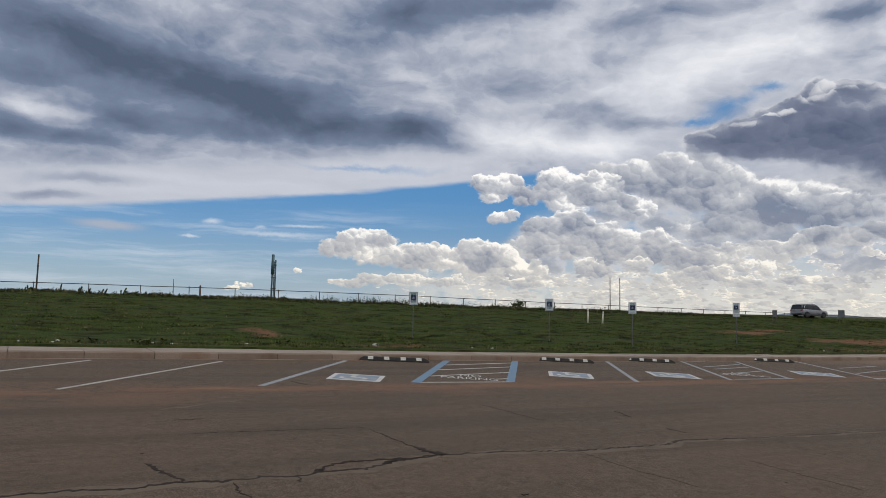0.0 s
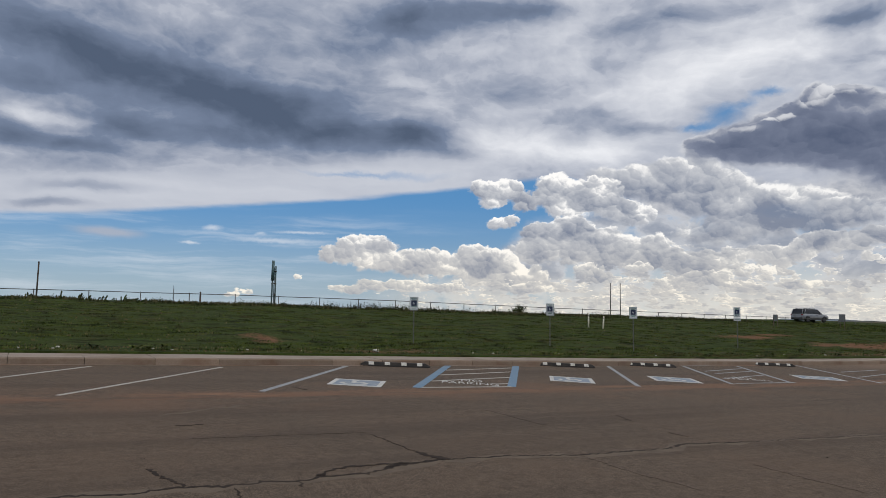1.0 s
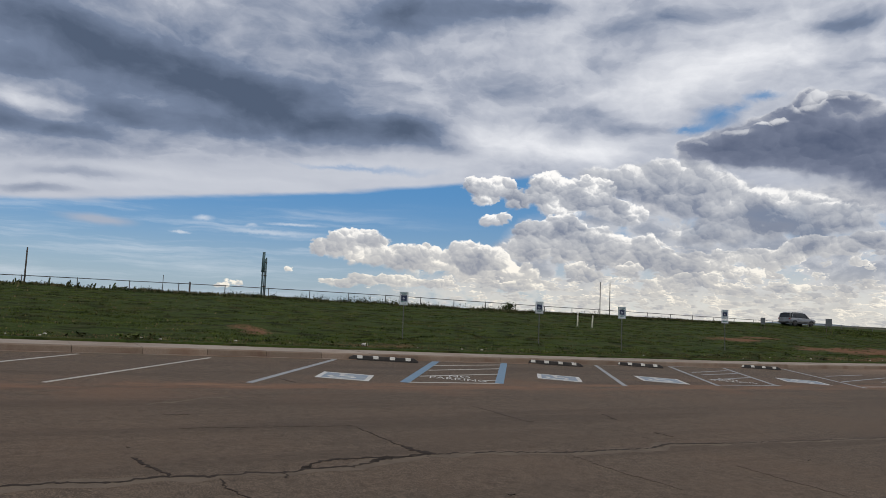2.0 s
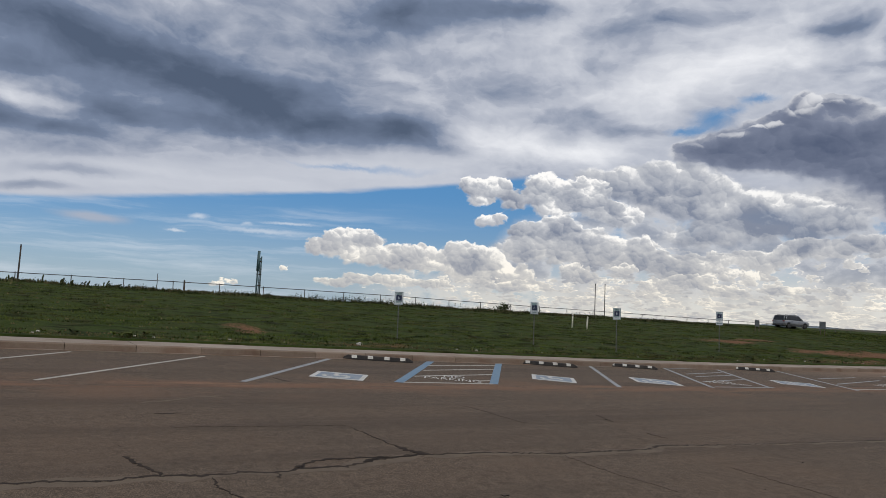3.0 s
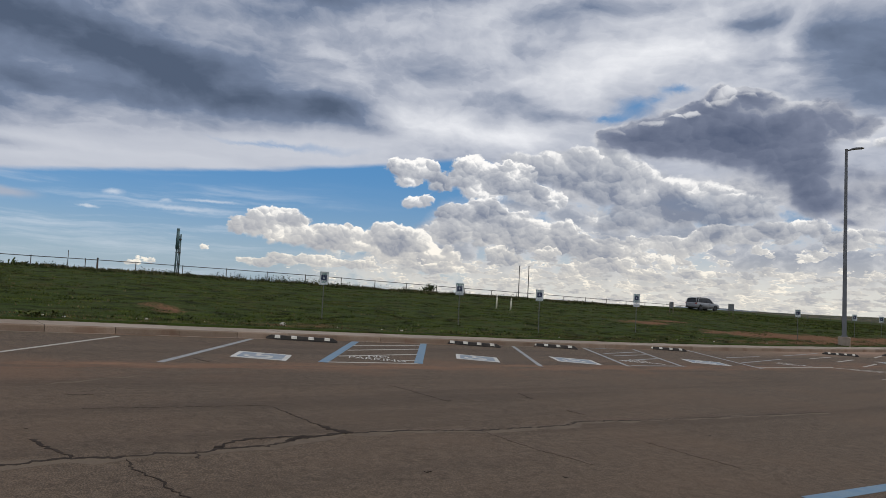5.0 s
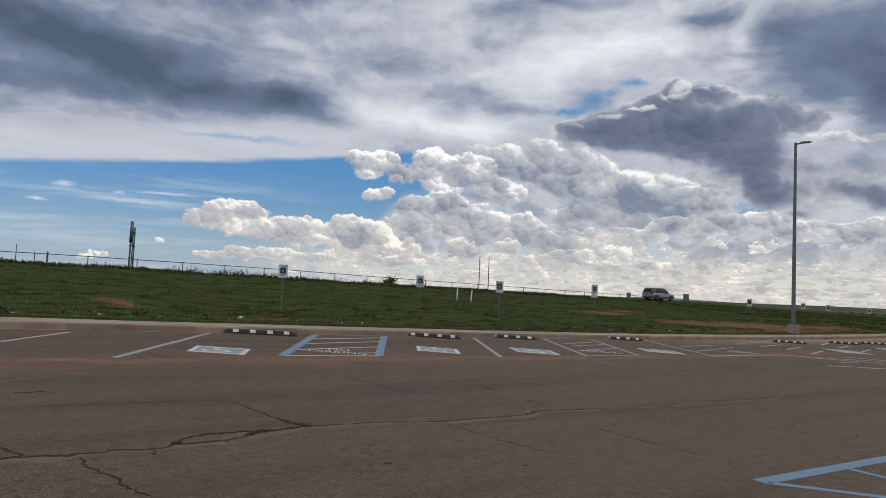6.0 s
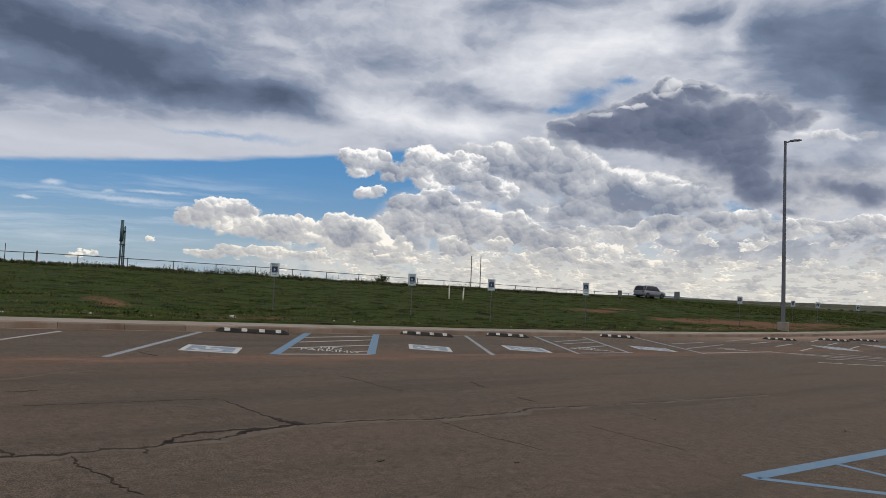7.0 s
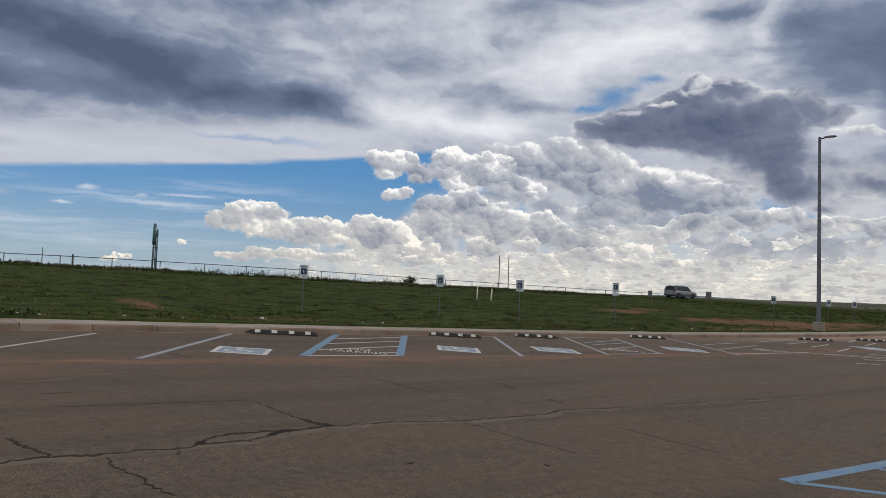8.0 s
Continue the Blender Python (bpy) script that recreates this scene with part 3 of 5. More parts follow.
SYMBOLWHITE = paint("bright_white_paint", (0.56, 0.55, 0.52), (0.46, 0.45, 0.42), 0.62)
RUBBER = surface("black_rubber", (0.018, 0.017, 0.016), (0.035, 0.032, 0.030), (0.06, 0.05, 0.042), 60, 4.0, 0.7)
REFLECT = surface("white_reflector", (0.50, 0.48, 0.43), (0.58, 0.56, 0.51), (0.36, 0.32, 0.27), 40, 6.0, 0.5)
SIGNWHITE = surface("sign_white", (0.60, 0.62, 0.64), (0.66, 0.68, 0.70), (0.52, 0.53, 0.54), 20, 3.0, 0.45)
SIGNBLUE = surface("sign_blue", (0.012, 0.022, 0.06), (0.016, 0.03, 0.075), (0.012, 0.02, 0.05), 20, 3.0, 0.45)
SIGNEDGE = surface("sign_border_green", (0.05, 0.16, 0.14), (0.06, 0.18, 0.16), (0.06, 0.12, 0.12), 20, 3.0, 0.5)
SIGNBACK = surface("sign_bare_aluminium", (0.16, 0.17, 0.17), (0.22, 0.23, 0.23), (0.12, 0.12, 0.12), 20, 3.0, 0.45, 0.7)
GALV = surface("galvanised_steel", (0.12, 0.125, 0.115), (0.17, 0.175, 0.165), (0.10, 0.095, 0.085), 50, 4.0, 0.6, 0.4)
RAILSTEEL = surface("dull_fence_steel", (0.07, 0.07, 0.07), (0.11, 0.11, 0.11), (0.09, 0.075, 0.06), 40, 3.0, 0.55, 0.5)
RUST = surface("weathered_dark_steel", (0.05, 0.045, 0.04), (0.09, 0.08, 0.07), (0.10, 0.065, 0.045), 40, 2.0, 0.7, 0.4)
PIPE = surface("teal_pipe_steel", (0.06, 0.12, 0.13), (0.09, 0.16, 0.17), (0.07, 0.08, 0.08), 40, 2.0, 0.6, 0.3)
BRONZE = surface("dark_lamp_pole_paint", (0.15, 0.16, 0.17), (0.19, 0.20, 0.21), (0.13, 0.13, 0.13), 30, 1.0, 0.45, 0.3)
CREAM = surface("cream_plastic_post", (0.62, 0.58, 0.46), (0.70, 0.66, 0.54), (0.52, 0.45, 0.33), 20, 3.0, 0.6)
WOOD = surface("weathered_wood", (0.13, 0.10, 0.075), (0.19, 0.15, 0.11), (0.10, 0.075, 0.055), 40, 2.0, 0.85)

# ---- builders ----
def part(name, bm, mat, parent=None, label=""):
    """Links a bmesh as one mesh object, under parent if there is one."""
    me = bpy.data.meshes.new(name)
    bm.to_mesh(me)
    bm.free()
    return piece(name, me, mat, parent, label)


def piece(name, me, mat, parent=None, label=""):
    if mat and not me.materials:
        me.materials.append(mat)
    ob = new(name, me)
    if parent:
        ob.parent = parent
    if label:
        ob["label"] = label
    return ob


def shape(verts, faces, smooth=False):
    bm = bmesh.new()
    vs = [bm.verts.new(v) for v in verts]
    for f in faces:
        fc = bm.faces.new([vs[i] for i in f])
        fc.smooth = smooth
    return bm


def block(x0, x1, y0, y1, z0, z1, bevel=0.0, bm=None):
    """A box with rounded edges."""
    bm = bm or bmesh.new()
    r = bmesh.ops.create_cube(bm, size=1.0)
    for v in r["verts"]:
        v.co = Vector(((x0 + x1) / 2 + v.co.x * (x1 - x0), (y0 + y1) / 2 + v.co.y * (y1 - y0), (z0 + z1) / 2 + v.co.z * (z1 - z0)))
    if bevel:
        es = list({e for v in r["verts"] for e in v.link_edges})
        bmesh.ops.bevel(bm, geom=es, offset=bevel, segments=2, affect="EDGES", profile=0.5)
    return bm


def tube(a, b, r0, r1=None, sides=10, bm=None, caps=True):
    """A round bar from a to b."""
    bm = bm or bmesh.new()
    a, b = Vector(a), Vector(b)
    r1 = r0 if r1 is None else r1
    q = (b - a).to_track_quat("Z", "Y").to_matrix()
    rings = []
    for c, r in ((a, r0), (b, r1)):
        rings.append([bm.verts.new(c + q @ Vector((r * math.cos(k * math.tau / sides), r * math.sin(k * math.tau / sides), 0))) for k in range(sides)])
    for k in range(sides):
        f = bm.faces.new((rings[0][k], rings[0][(k + 1) % sides], rings[1][(k + 1) % sides], rings[1][k]))
        f.smooth = True
    if caps:
        bm.faces.new(rings[0][::-1]), bm.faces.new(rings[1])
    return bm


def grid_mesh(name, xs, ys, zf, warp=None):
    """A sheet of quads over xs and ys, with heights from zf."""
    X, Y = np.meshgrid(xs, ys, indexing="ij")
    nx, ny = X.shape
    co = [(*(warp(x, y) if warp else (x, y)), zf(x, y)) for x, y in zip(X.ravel(), Y.ravel())]
    idx = np.arange(nx * ny).reshape(nx, ny)
    fs = np.stack([idx[:-1, :-1], idx[1:, :-1], idx[1:, 1:], idx[:-1, 1:]], -1).reshape(-1, 4)
    me = bpy.data.meshes.new(name)
    me.from_pydata(co, [], fs.tolist())
    me.polygons.foreach_set("use_smooth", [True] * len(me.polygons))
    return me


# ---- the lie of the land ----
# s runs along the kerb, n across it, away from the camera
KX, KY = 0.8581, 0.5135
KERB, WALK = 17.15, 19.0


def sn(x, y):
    return KX * x + KY * y, -KY * x + KX * y


def xy(s, n):
    return KX * s - KY * n, KY * s + KX * n


def lot_z(x, y):
    """The paved lot: a tilted plane that levels out to the right."""
    s = KX * x + KY * y
    q = max(0.0, min(s, 70.0) - 12.0)
    return -0.04076 * x + 0.01457 * y - 0.0016 + 0.00027 * q * q + (0.0313 * (s - 70.0) if s > 70 else 0.0)


def crest(s):
    v = np.interp([s - 6, s, s + 6], [-400, -60, -1, 15, 26, 40, 57, 83, 130, 220, 500], [3.4, 2.9, 2.34, 2.13, 1.97, 1.75, 1.56, 1.08, -0.1, -2.3, -4.2])
    return float(v.mean())


def ease(t):
    t = max(0.0, min(1.0, t))
    return t * t * (3 - 2 * t)


def land_z(s, n):
    """The ground: under the lot, up the bank, over its crest and down to the plain."""
    x, y = xy(s, n)
    if n < WALK - 0.4:
        return lot_z(x, y) - 0.35
    sb = max(-80.0, min(s, 160.0))
    foot = lot_z(*xy(sb, WALK)) + 0.165
    bumps = 0.07 * noise.noise((s * 0.55, n * 1.1, 3.0)) + 0.05 * noise.noise((s * 1.3, n * 1.9, 8.0)) + 0.06 * noise.noise((x * 0.22, y * 0.22, 7.0))
    top = crest(s)
    if n < 46:
        t = max(0.0, (n - WALK) / (46 - WALK))
        z = foot + (top - foot) * t * (1.28 - 0.28 * t)
        return z + bumps * min(1.0, (n - WALK) / 1.5) if n > WALK else z - 0.01
    z = top - 0.6 * ease((n - 46) / 3.5) + 0.45 * ease((n - 52) / 12.0)
    if 54 < n < 76:
        road = min(1.95, 1.9 - 0.0196 * (s - 57.3)) + 0.38 * ease((s - 70) / 25)
        z += (road - z) * ease((n - 54) / 5.0) * ease((76 - n) / 6.0)
    d = math.hypot(x, y)
    return z + bumps * 0.6 + (-5.0 - z) * ease((n - 75) / 220.0) + 2.5 * noise.noise((x * 0.004, y * 0.004, 1.0)) * ease((d - 250) / 600)


def lot_pose(x, y, rz=0, dz=0.0):
    """A pose on the tilted lot."""
    gx = (lot_z(x + 0.5, y) - lot_z(x - 0.5, y))
    gy = (lot_z(x, y + 0.5) - lot_z(x, y - 0.5))
    up = Vector((-gx, -gy, 1)).normalized()
    flat = Vector((0, 0, 1)).rotation_difference(up).to_matrix().to_4x4()
    return Matrix.Translation((x, y, lot_z(x, y) + dz)) @ flat @ pose(0, 0, 0, 0, 0, rz)


def steps(fine_lo, fine_hi, step, lo, hi, grow=1.22):
    out = list(np.arange(fine_lo, fine_hi + 1e-6, step))
    d = step
    while out[-1] < hi:
        d *= grow
        out.append(out[-1] + d)
    d = step
    while out[0] > lo:
        d *= grow
        out.insert(0, out[0] - d)
    return out


ss = steps(-30, 80, 0.45, -3800, 3800)
ns = steps(18.0, 48.0, 0.3, -3000, 3900)
ns = sorted(set([round(v, 3) for v in ns] + [18.59, 18.61]))
me = grid_mesh("ground", ss, ns, land_z, xy)
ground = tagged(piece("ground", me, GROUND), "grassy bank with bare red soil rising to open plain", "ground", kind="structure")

ls = steps(-30, 100, 2.5, -120, 190, 1.15)
ln = [-70, -50, -34, -22, -14, -8, -4, 0, 4, 8, 12, 15, KERB + 0.02]
me = grid_mesh("parking_lot", ls, ln, lambda s, n: lot_z(*xy(s, n)), xy)
parking_lot = tagged(piece("parking_lot", me, ASPHALT), "worn grey-brown asphalt parking lot with cracks and red dust", "road", kind="structure")


def strip(points, width, lift=0.004, jitter=0.0, seed=1, step=0.35):
    """A flat strip of paint or filler along points on the lot, slightly raised."""
    rnd = random.Random(seed)
    pts = [Vector((*p, 0)) for p in points]
    fine = [pts[0]]
    for a, b in zip(pts, pts[1:]):
        k = max(1, int((b - a).length / step))
        fine += [a.lerp(b, (i + 1) / k) for i in range(k)]
    vs, fs = [], []
    for i, p in enumerate(fine):
        d = (fine[min(i + 1, len(fine) - 1)] - fine[max(i - 1, 0)]).normalized()
        nrm = Vector((-d.y, d.x, 0))
        if jitter:
            p = p + nrm * rnd.uniform(-jitter, jitter)
        w = width * (1 + (rnd.uniform(-0.5, 0.6) if jitter else 0))
        if jitter and i in (0, len(fine) - 1):
            w *= 0.2
        for q in (p + nrm * w / 2, p - nrm * w / 2):
            vs.append((q.x, q.y, lot_z(q.x, q.y) + lift))
        if i:
            fs.append((2 * i - 2, 2 * i - 1, 2 * i + 1, 2 * i))
    n0 = len(vs)
    vs += [(x, y, z - lift - 0.01) for x, y, z in vs]
    last = n0 - 2
    edges = [(2 * i, 2 * i + 2) for i in range(n0 // 2 - 1)]
    for a, b in edges:
        fs += [(a, b, b + n0, a + n0), (b + 1, a + 1, a + 1 + n0, b + 1 + n0)]
    fs += [(1, 0, n0, n0 + 1), (last, last + 1, last + 1 + n0, last + n0)]
    return shape(vs, fs)

# ---- marks on the lot ----
AXIS = Vector((0.104, 0.9946))     # the way the stalls point
ACROSS = Vector((0.9946, -0.104))


def mark(name, a, b, wide, mat, label=""):
    return part(name, strip([a, b], wide), mat, parking_lot, label)


for a, b in (((-8.30, 9.60), (-7.47, 15.09)), ((-5.93, 10.99), (-5.09, 16.35)), ((-10.9, 8.0), (-10.0, 13.5))):
    mark("stall_line", a, b, 0.08, WHITE, "worn white painted stall line")
for a, b in (((-3.24, 12.69), (-2.51, 18.25)), ((4.62, 17.16), (5.22, 23.0)), ((7.62, 19.05), (8.24, 25.0)), ((9.82, 20.38), (10.68, 26.6)),
             ((13.22, 21.8), (13.70, 28.0))):
    mark("stall_line", a, b, 0.12, PALE, "faded pale blue painted stall line")
for a, b in (((-0.57, 14.5), (0.10, 20.15)), ((1.45, 15.62), (2.13, 21.5))):
    mark("stall_line", a, b, 0.19, BLUE, "bright blue painted stall line")
# hatching of the access aisles
for a, b in (((0.12, 20.09), (2.15, 21.35)), ((0.02, 18.62), (1.93, 20.42)), ((-0.12, 17.30), (1.80, 19.18)), ((-0.30, 15.84), (1.62, 17.68)), ((1.12, 15.93), (1.46, 16.25)),
             ((-0.50, 14.57), (1.44, 15.60)), ((8.33, 24.9), (10.5, 26.2)), ((8.32, 22.97), (10.25, 24.91)), ((8.40, 22.3), (10.2, 23.95)), ((7.99, 20.64), (10.03, 22.62)),
             ((7.80, 19.31), (10.0, 20.55)), ((13.59, 23.65), (17.17, 26.99)), ((14.1, 25.6), (16.61, 27.6)), ((18.74, 29.25), (22.8, 32.86))):
    mark("hatch_line", a, b, 0.09, WHITE if a[0] < 4 else PALE)
for a, b in (((13.3, 22.1), (17.8, 24.7)), ((19.7, 28.8), (22.1, 30.8)), ((20.3, 27.9), (22.7, 30.1)), ((20.2, 26.2), (22.4, 28.3)), ((25.8, 32.7), (28.1, 35.0)),
             ((25.3, 30.9), (27.8, 33.2)), ((25.3, 29.4), (27.5, 31.4)), ((17.5, 24.5), (22.6, 24.4)), ((21.1, 25.6), (25.0, 24.3)), ((17.0, 21.2), (18.0, 21.25)),
             ((18.1, 21.2), (21.5, 21.6)), ((18.2, 24.3), (21.6, 23.3)), ((18.7, 22.9), (19.7, 23.0))):
    mark("hatch_line", a, b, 0.10, WHITE)
# access aisle of the opposite row
mark("stall_line", (4.42, 6.44), (12.0, 10.2), 0.17, BLUE, "bright blue painted stall line")
mark("stall_line", (4.50, 6.42), (8.6, 4.90), 0.11, BLUE, "bright blue painted stall line")
mark("hatch_line", (6.00, 7.14), (6.80, 5.55), 0.10, BLUE)


def flat_mark(name, polys, x, y, rz, lift, mat, label="", parent=None):
    """Painted shapes on the lot, given in their own plane, up the stall."""
    c, s = math.cos(radians(rz)), math.sin(radians(rz))
    bm = bmesh.new()
    for poly in polys:
        vs = []
        for u, v in poly:
            px, py = x + c * u - s * v, y + s * u + c * v
            vs.append(bm.verts.new((px, py, lot_z(px, py) + lift)))
        bm.faces.new(vs)
    return part(name, bm, mat, parent or parking_lot, label)


def ring(cx, cy, r0, r1, a0, a1, k=14):
    out = []
    for i in range(k):
        a, b = radians(a0 + (a1 - a0) * i / k), radians(a0 + (a1 - a0) * (i + 1) / k)
        out.append([(cx + r * math.cos(t), cy + r * math.sin(t)) for r, t in ((r0, a), (r1, a), (r1, b), (r0, b))])
    return out


def rect(x0, x1, y0, y1):
    return [(x0, y0), (x1, y0), (x1, y1), (x0, y1)]


def access_symbol(x, y, w, h, rz):
    """White-edged blue square with a wheelchair, painted on the asphalt."""
    b = flat_mark("access_symbol", [rect(-w, w, -h, h)], x, y, rz, 0.004, SYMBOLWHITE, "faded blue access symbol in a white square")
    flat_mark("blue_field", [rect(-w + 0.10, w - 0.10, -h + 0.13, h - 0.13)], x, y, rz, 0.007, BLUEDARK, "faded blue field", b)
    chair = ring(-0.05, -0.18, 0.20, 0.30, 150, 395) + [rect(-0.13, -0.04, -0.05, 0.28), rect(-0.13, 0.16, 0.02, 0.11), rect(-0.10, 0.22, -0.12, -0.03),
             [(0.16, -0.05), (0.24, -0.03), (0.34, -0.32), (0.26, -0.36)]]
    head = [[(-0.09 + 0.09 * math.cos(t * math.tau / 12), 0.40 + 0.11 * math.sin(t * math.tau / 12)) for t in range(12)]]
    flat_mark("wheelchair", [[(u * w / 0.55, v * h / 0.65) for u, v in p] for p in chair[:17]], x, y, rz, 0.009, SYMBOLWHITE, "white wheelchair figure", b)
    flat_mark("wheelchair_head", [[(u * w / 0.55, v * h / 0.65) for u, v in p] for p in head], x, y, rz, 0.0095, SYMBOLWHITE, "", b)


access_symbol(-1.80, 14.77, 0.54, 0.55, -1)
access_symbol(3.16, 17.93, 0.54, 0.62, -7)
access_symbol(6.21, 19.47, 0.61, 0.65, -4)
access_symbol(11.70, 22.58, 0.66, 0.62, -8)
access_symbol(24.2, 29.0, 0.70, 0.90, -8)
access_symbol(29.6, 32.0, 0.70, 0.90, -8)


def lettering(text, x, y, wide, tall, rz, mat):
    """Painted words on the asphalt, in the built-in font."""
    cu = bpy.data.curves.new("lettering", "FONT")
    cu.body, cu.align_x, cu.align_y, cu.resolution_u = text, "CENTER", "CENTER", 3
    tmp = new("lettering_source", cu)
    bpy.context.view_layer.update()
    me = bpy.data.meshes.new_from_object(tmp.evaluated_get(bpy.context.evaluated_depsgraph_get()))
    bpy.data.objects.remove(tmp)
    us, vs = [v.co.x for v in me.vertices], [v.co.y for v in me.vertices]
    du, dv = max(us) - min(us), max(vs) - min(vs)
    u0, v0 = (max(us) + min(us)) / 2, (max(vs) + min(vs)) / 2
    c, s = math.cos(radians(rz)), math.sin(radians(rz))
    for v in me.vertices:
        a, b = (v.co.x - u0) * wide / du, (v.co.y - v0) * tall / dv
        px, py = x + c * a - s * b, y + s * a + c * b
        v.co = (px, py, lot_z(px, py) + 0.006)
    piece("lettering", me, mat, parking_lot, "worn white painted words on asphalt")


for cx, cy in ((0.58, 16.25), (8.75, 21.1), (16.1, 24.9)):
    lettering("NO", cx + 0.03, cy + 0.10, 0.48, 0.42, -2, SYMBOLWHITE)
    lettering("PARKING", cx - 0.02, cy - 0.42, 1.25, 0.42, -2, SYMBOLWHITE)

# cracks, with dusty edges
CRACKS = [([(-4.6, 4.9), (-3.08, 5.87), (-2.67, 6.01), (-2.30, 6.32), (-1.91, 6.45), (-1.63, 6.68), (-1.36, 6.74), (-1.17, 6.98), (-0.77, 7.19), (-0.62, 7.41), (-0.46, 7.62), (-0.05, 7.99)], 0.042),
          ([(-0.05, 8.0), (0.67, 8.37), (1.62, 8.69), (2.95, 9.45), (3.16, 9.76), (4.34, 10.28)], 0.036), ([(4.34, 10.28), (5.91, 11.09), (7.56, 11.93), (9.0, 12.7)], 0.026),
          ([(-1.18, 6.98), (-1.19, 7.13), (-1.07, 7.36), (-0.81, 7.54), (-0.35, 7.78), (0.01, 8.04)], 0.040), ([(-2.82, 6.90), (-2.56, 6.61), (-2.39, 6.51), (-2.28, 6.33)], 0.034),
          ([(-1.87, 6.41), (-1.68, 6.08), (-1.44, 5.88), (-1.26, 5.60), (-1.06, 5.42)], 0.016), ([(-0.94, 9.27), (-0.53, 8.64), (-0.33, 8.34), (-0.05, 8.04)], 0.018),
          ([(-0.33, 8.32), (-0.12, 8.12), (0.06, 8.06)], 0.09), ([(-0.62, 7.44), (-0.50, 7.66), (-0.38, 7.74)], 0.08), ([(-1.22, 6.99), (-1.17, 7.09)], 0.09),
          ([(1.59, 8.70), (2.12, 7.79), (2.57, 7.27)], 0.006), ([(3.70, 8.68), (3.96, 8.17), (4.35, 7.55)], 0.006), ([(0.64, 11.98), (0.90, 11.60), (1.48, 10.73), (1.55, 10.9)], 0.014),
          ([(-3.88, 9.76), (-3.54, 10.53), (-2.97, 11.18)], 0.014), ([(-2.93, 8.38), (-1.81, 8.95), (-1.02, 9.37)], 0.003), ([(-1.36, 6.74), (-1.27, 6.58)], 0.02),
          ([(2.9, 12.2), (2.95, 11.75), (3.05, 11.6)], 0.022), ([(3.3, 10.7), (3.5, 10.4)], 0.022), ([(-2.9, 13.6), (-2.5, 13.2)], 0.03), ([(-3.4, 9.1), (-3.1, 9.3)], 0.025)]
for k, (pts, w) in enumerate(CRACKS):
    if k in (0, 1, 2, 13):
        part("crack_dust", strip([(x + 0.03, y - 0.05) for x, y in pts], w * 4.5, 0.0015, 0.06, 50 + k, 0.2), DUST, parking_lot)
    part("crack", strip(pts, w, 0.003, 0.024 + 0.1 * w, 10 + k, 0.045), DUST if k == 13 else FAINT if k in (2, 10, 11, 12, 14) else CRACK, parking_lot)


# ---- wheel stops ----
def wheel_stop():
    root = tagged(new("wheel_stop"), "black rubber wheel stop with white reflective patches", "wheel stop", "wheel stops at the stalls")
    prof = [(-0.085, 0.0), (0.085, 0.0), (0.080, 0.035), (0.050, 0.098), (0.034, 0.108), (-0.034, 0.108), (-0.050, 0.098), (-0.080, 0.030)]
    xs = [-0.915, -0.90, -0.80, 0.80, 0.90, 0.915]
    sc = [0.45, 0.55, 1.0, 1.0, 0.55, 0.45]
    vs = [(x, y, z * k) for x, k in zip(xs, sc) for y, z in prof]
    m = len(prof)
    fs = [(i * m + j, i * m + (j + 1) % m, (i + 1) * m + (j + 1) % m, (i + 1) * m + j) for i in range(len(xs) - 1) for j in range(m)]
    fs += [tuple(range(m))[::-1], tuple(range((len(xs) - 1) * m, len(xs) * m))]
    part("body", shape(vs, fs), RUBBER, root)
    for x in (-0.64, -0.22, 0.22, 0.64):
        w = 0.07
        prof2 = [(-0.076, 0.042), (-0.053, 0.098), (-0.034, 0.112), (0.034, 0.112), (0.053, 0.098), (0.076, 0.042)]
        vs = [(x + d, y, z) for d in (-w, w) for y, z in prof2]
        part("reflector", shape(vs, [(j, j + 6, j + 7, j + 1) for j in range(5)]), REFLECT, root, "white reflective patch")
    for x in (-0.78, 0.78):
        part("bolt", tube((x, 0, 0.07), (x, 0, 0.115), 0.02, sides=8), RUST, root)
    return root


stop = wheel_stop()
STOPS = [(-1.31, 18.84, 12), (3.66, 21.86, 5), (6.74, 23.76, 4), (12.32, 27.1, 5), (23.9, 32.6, -2), (28.8, 34.7, -3), (31.85, 36.0, -3)]
stop.matrix_world = lot_pose(*STOPS[0])
for x, y, rz in STOPS[1:]:
    copy_thing(stop, lot_pose(x, y, rz))


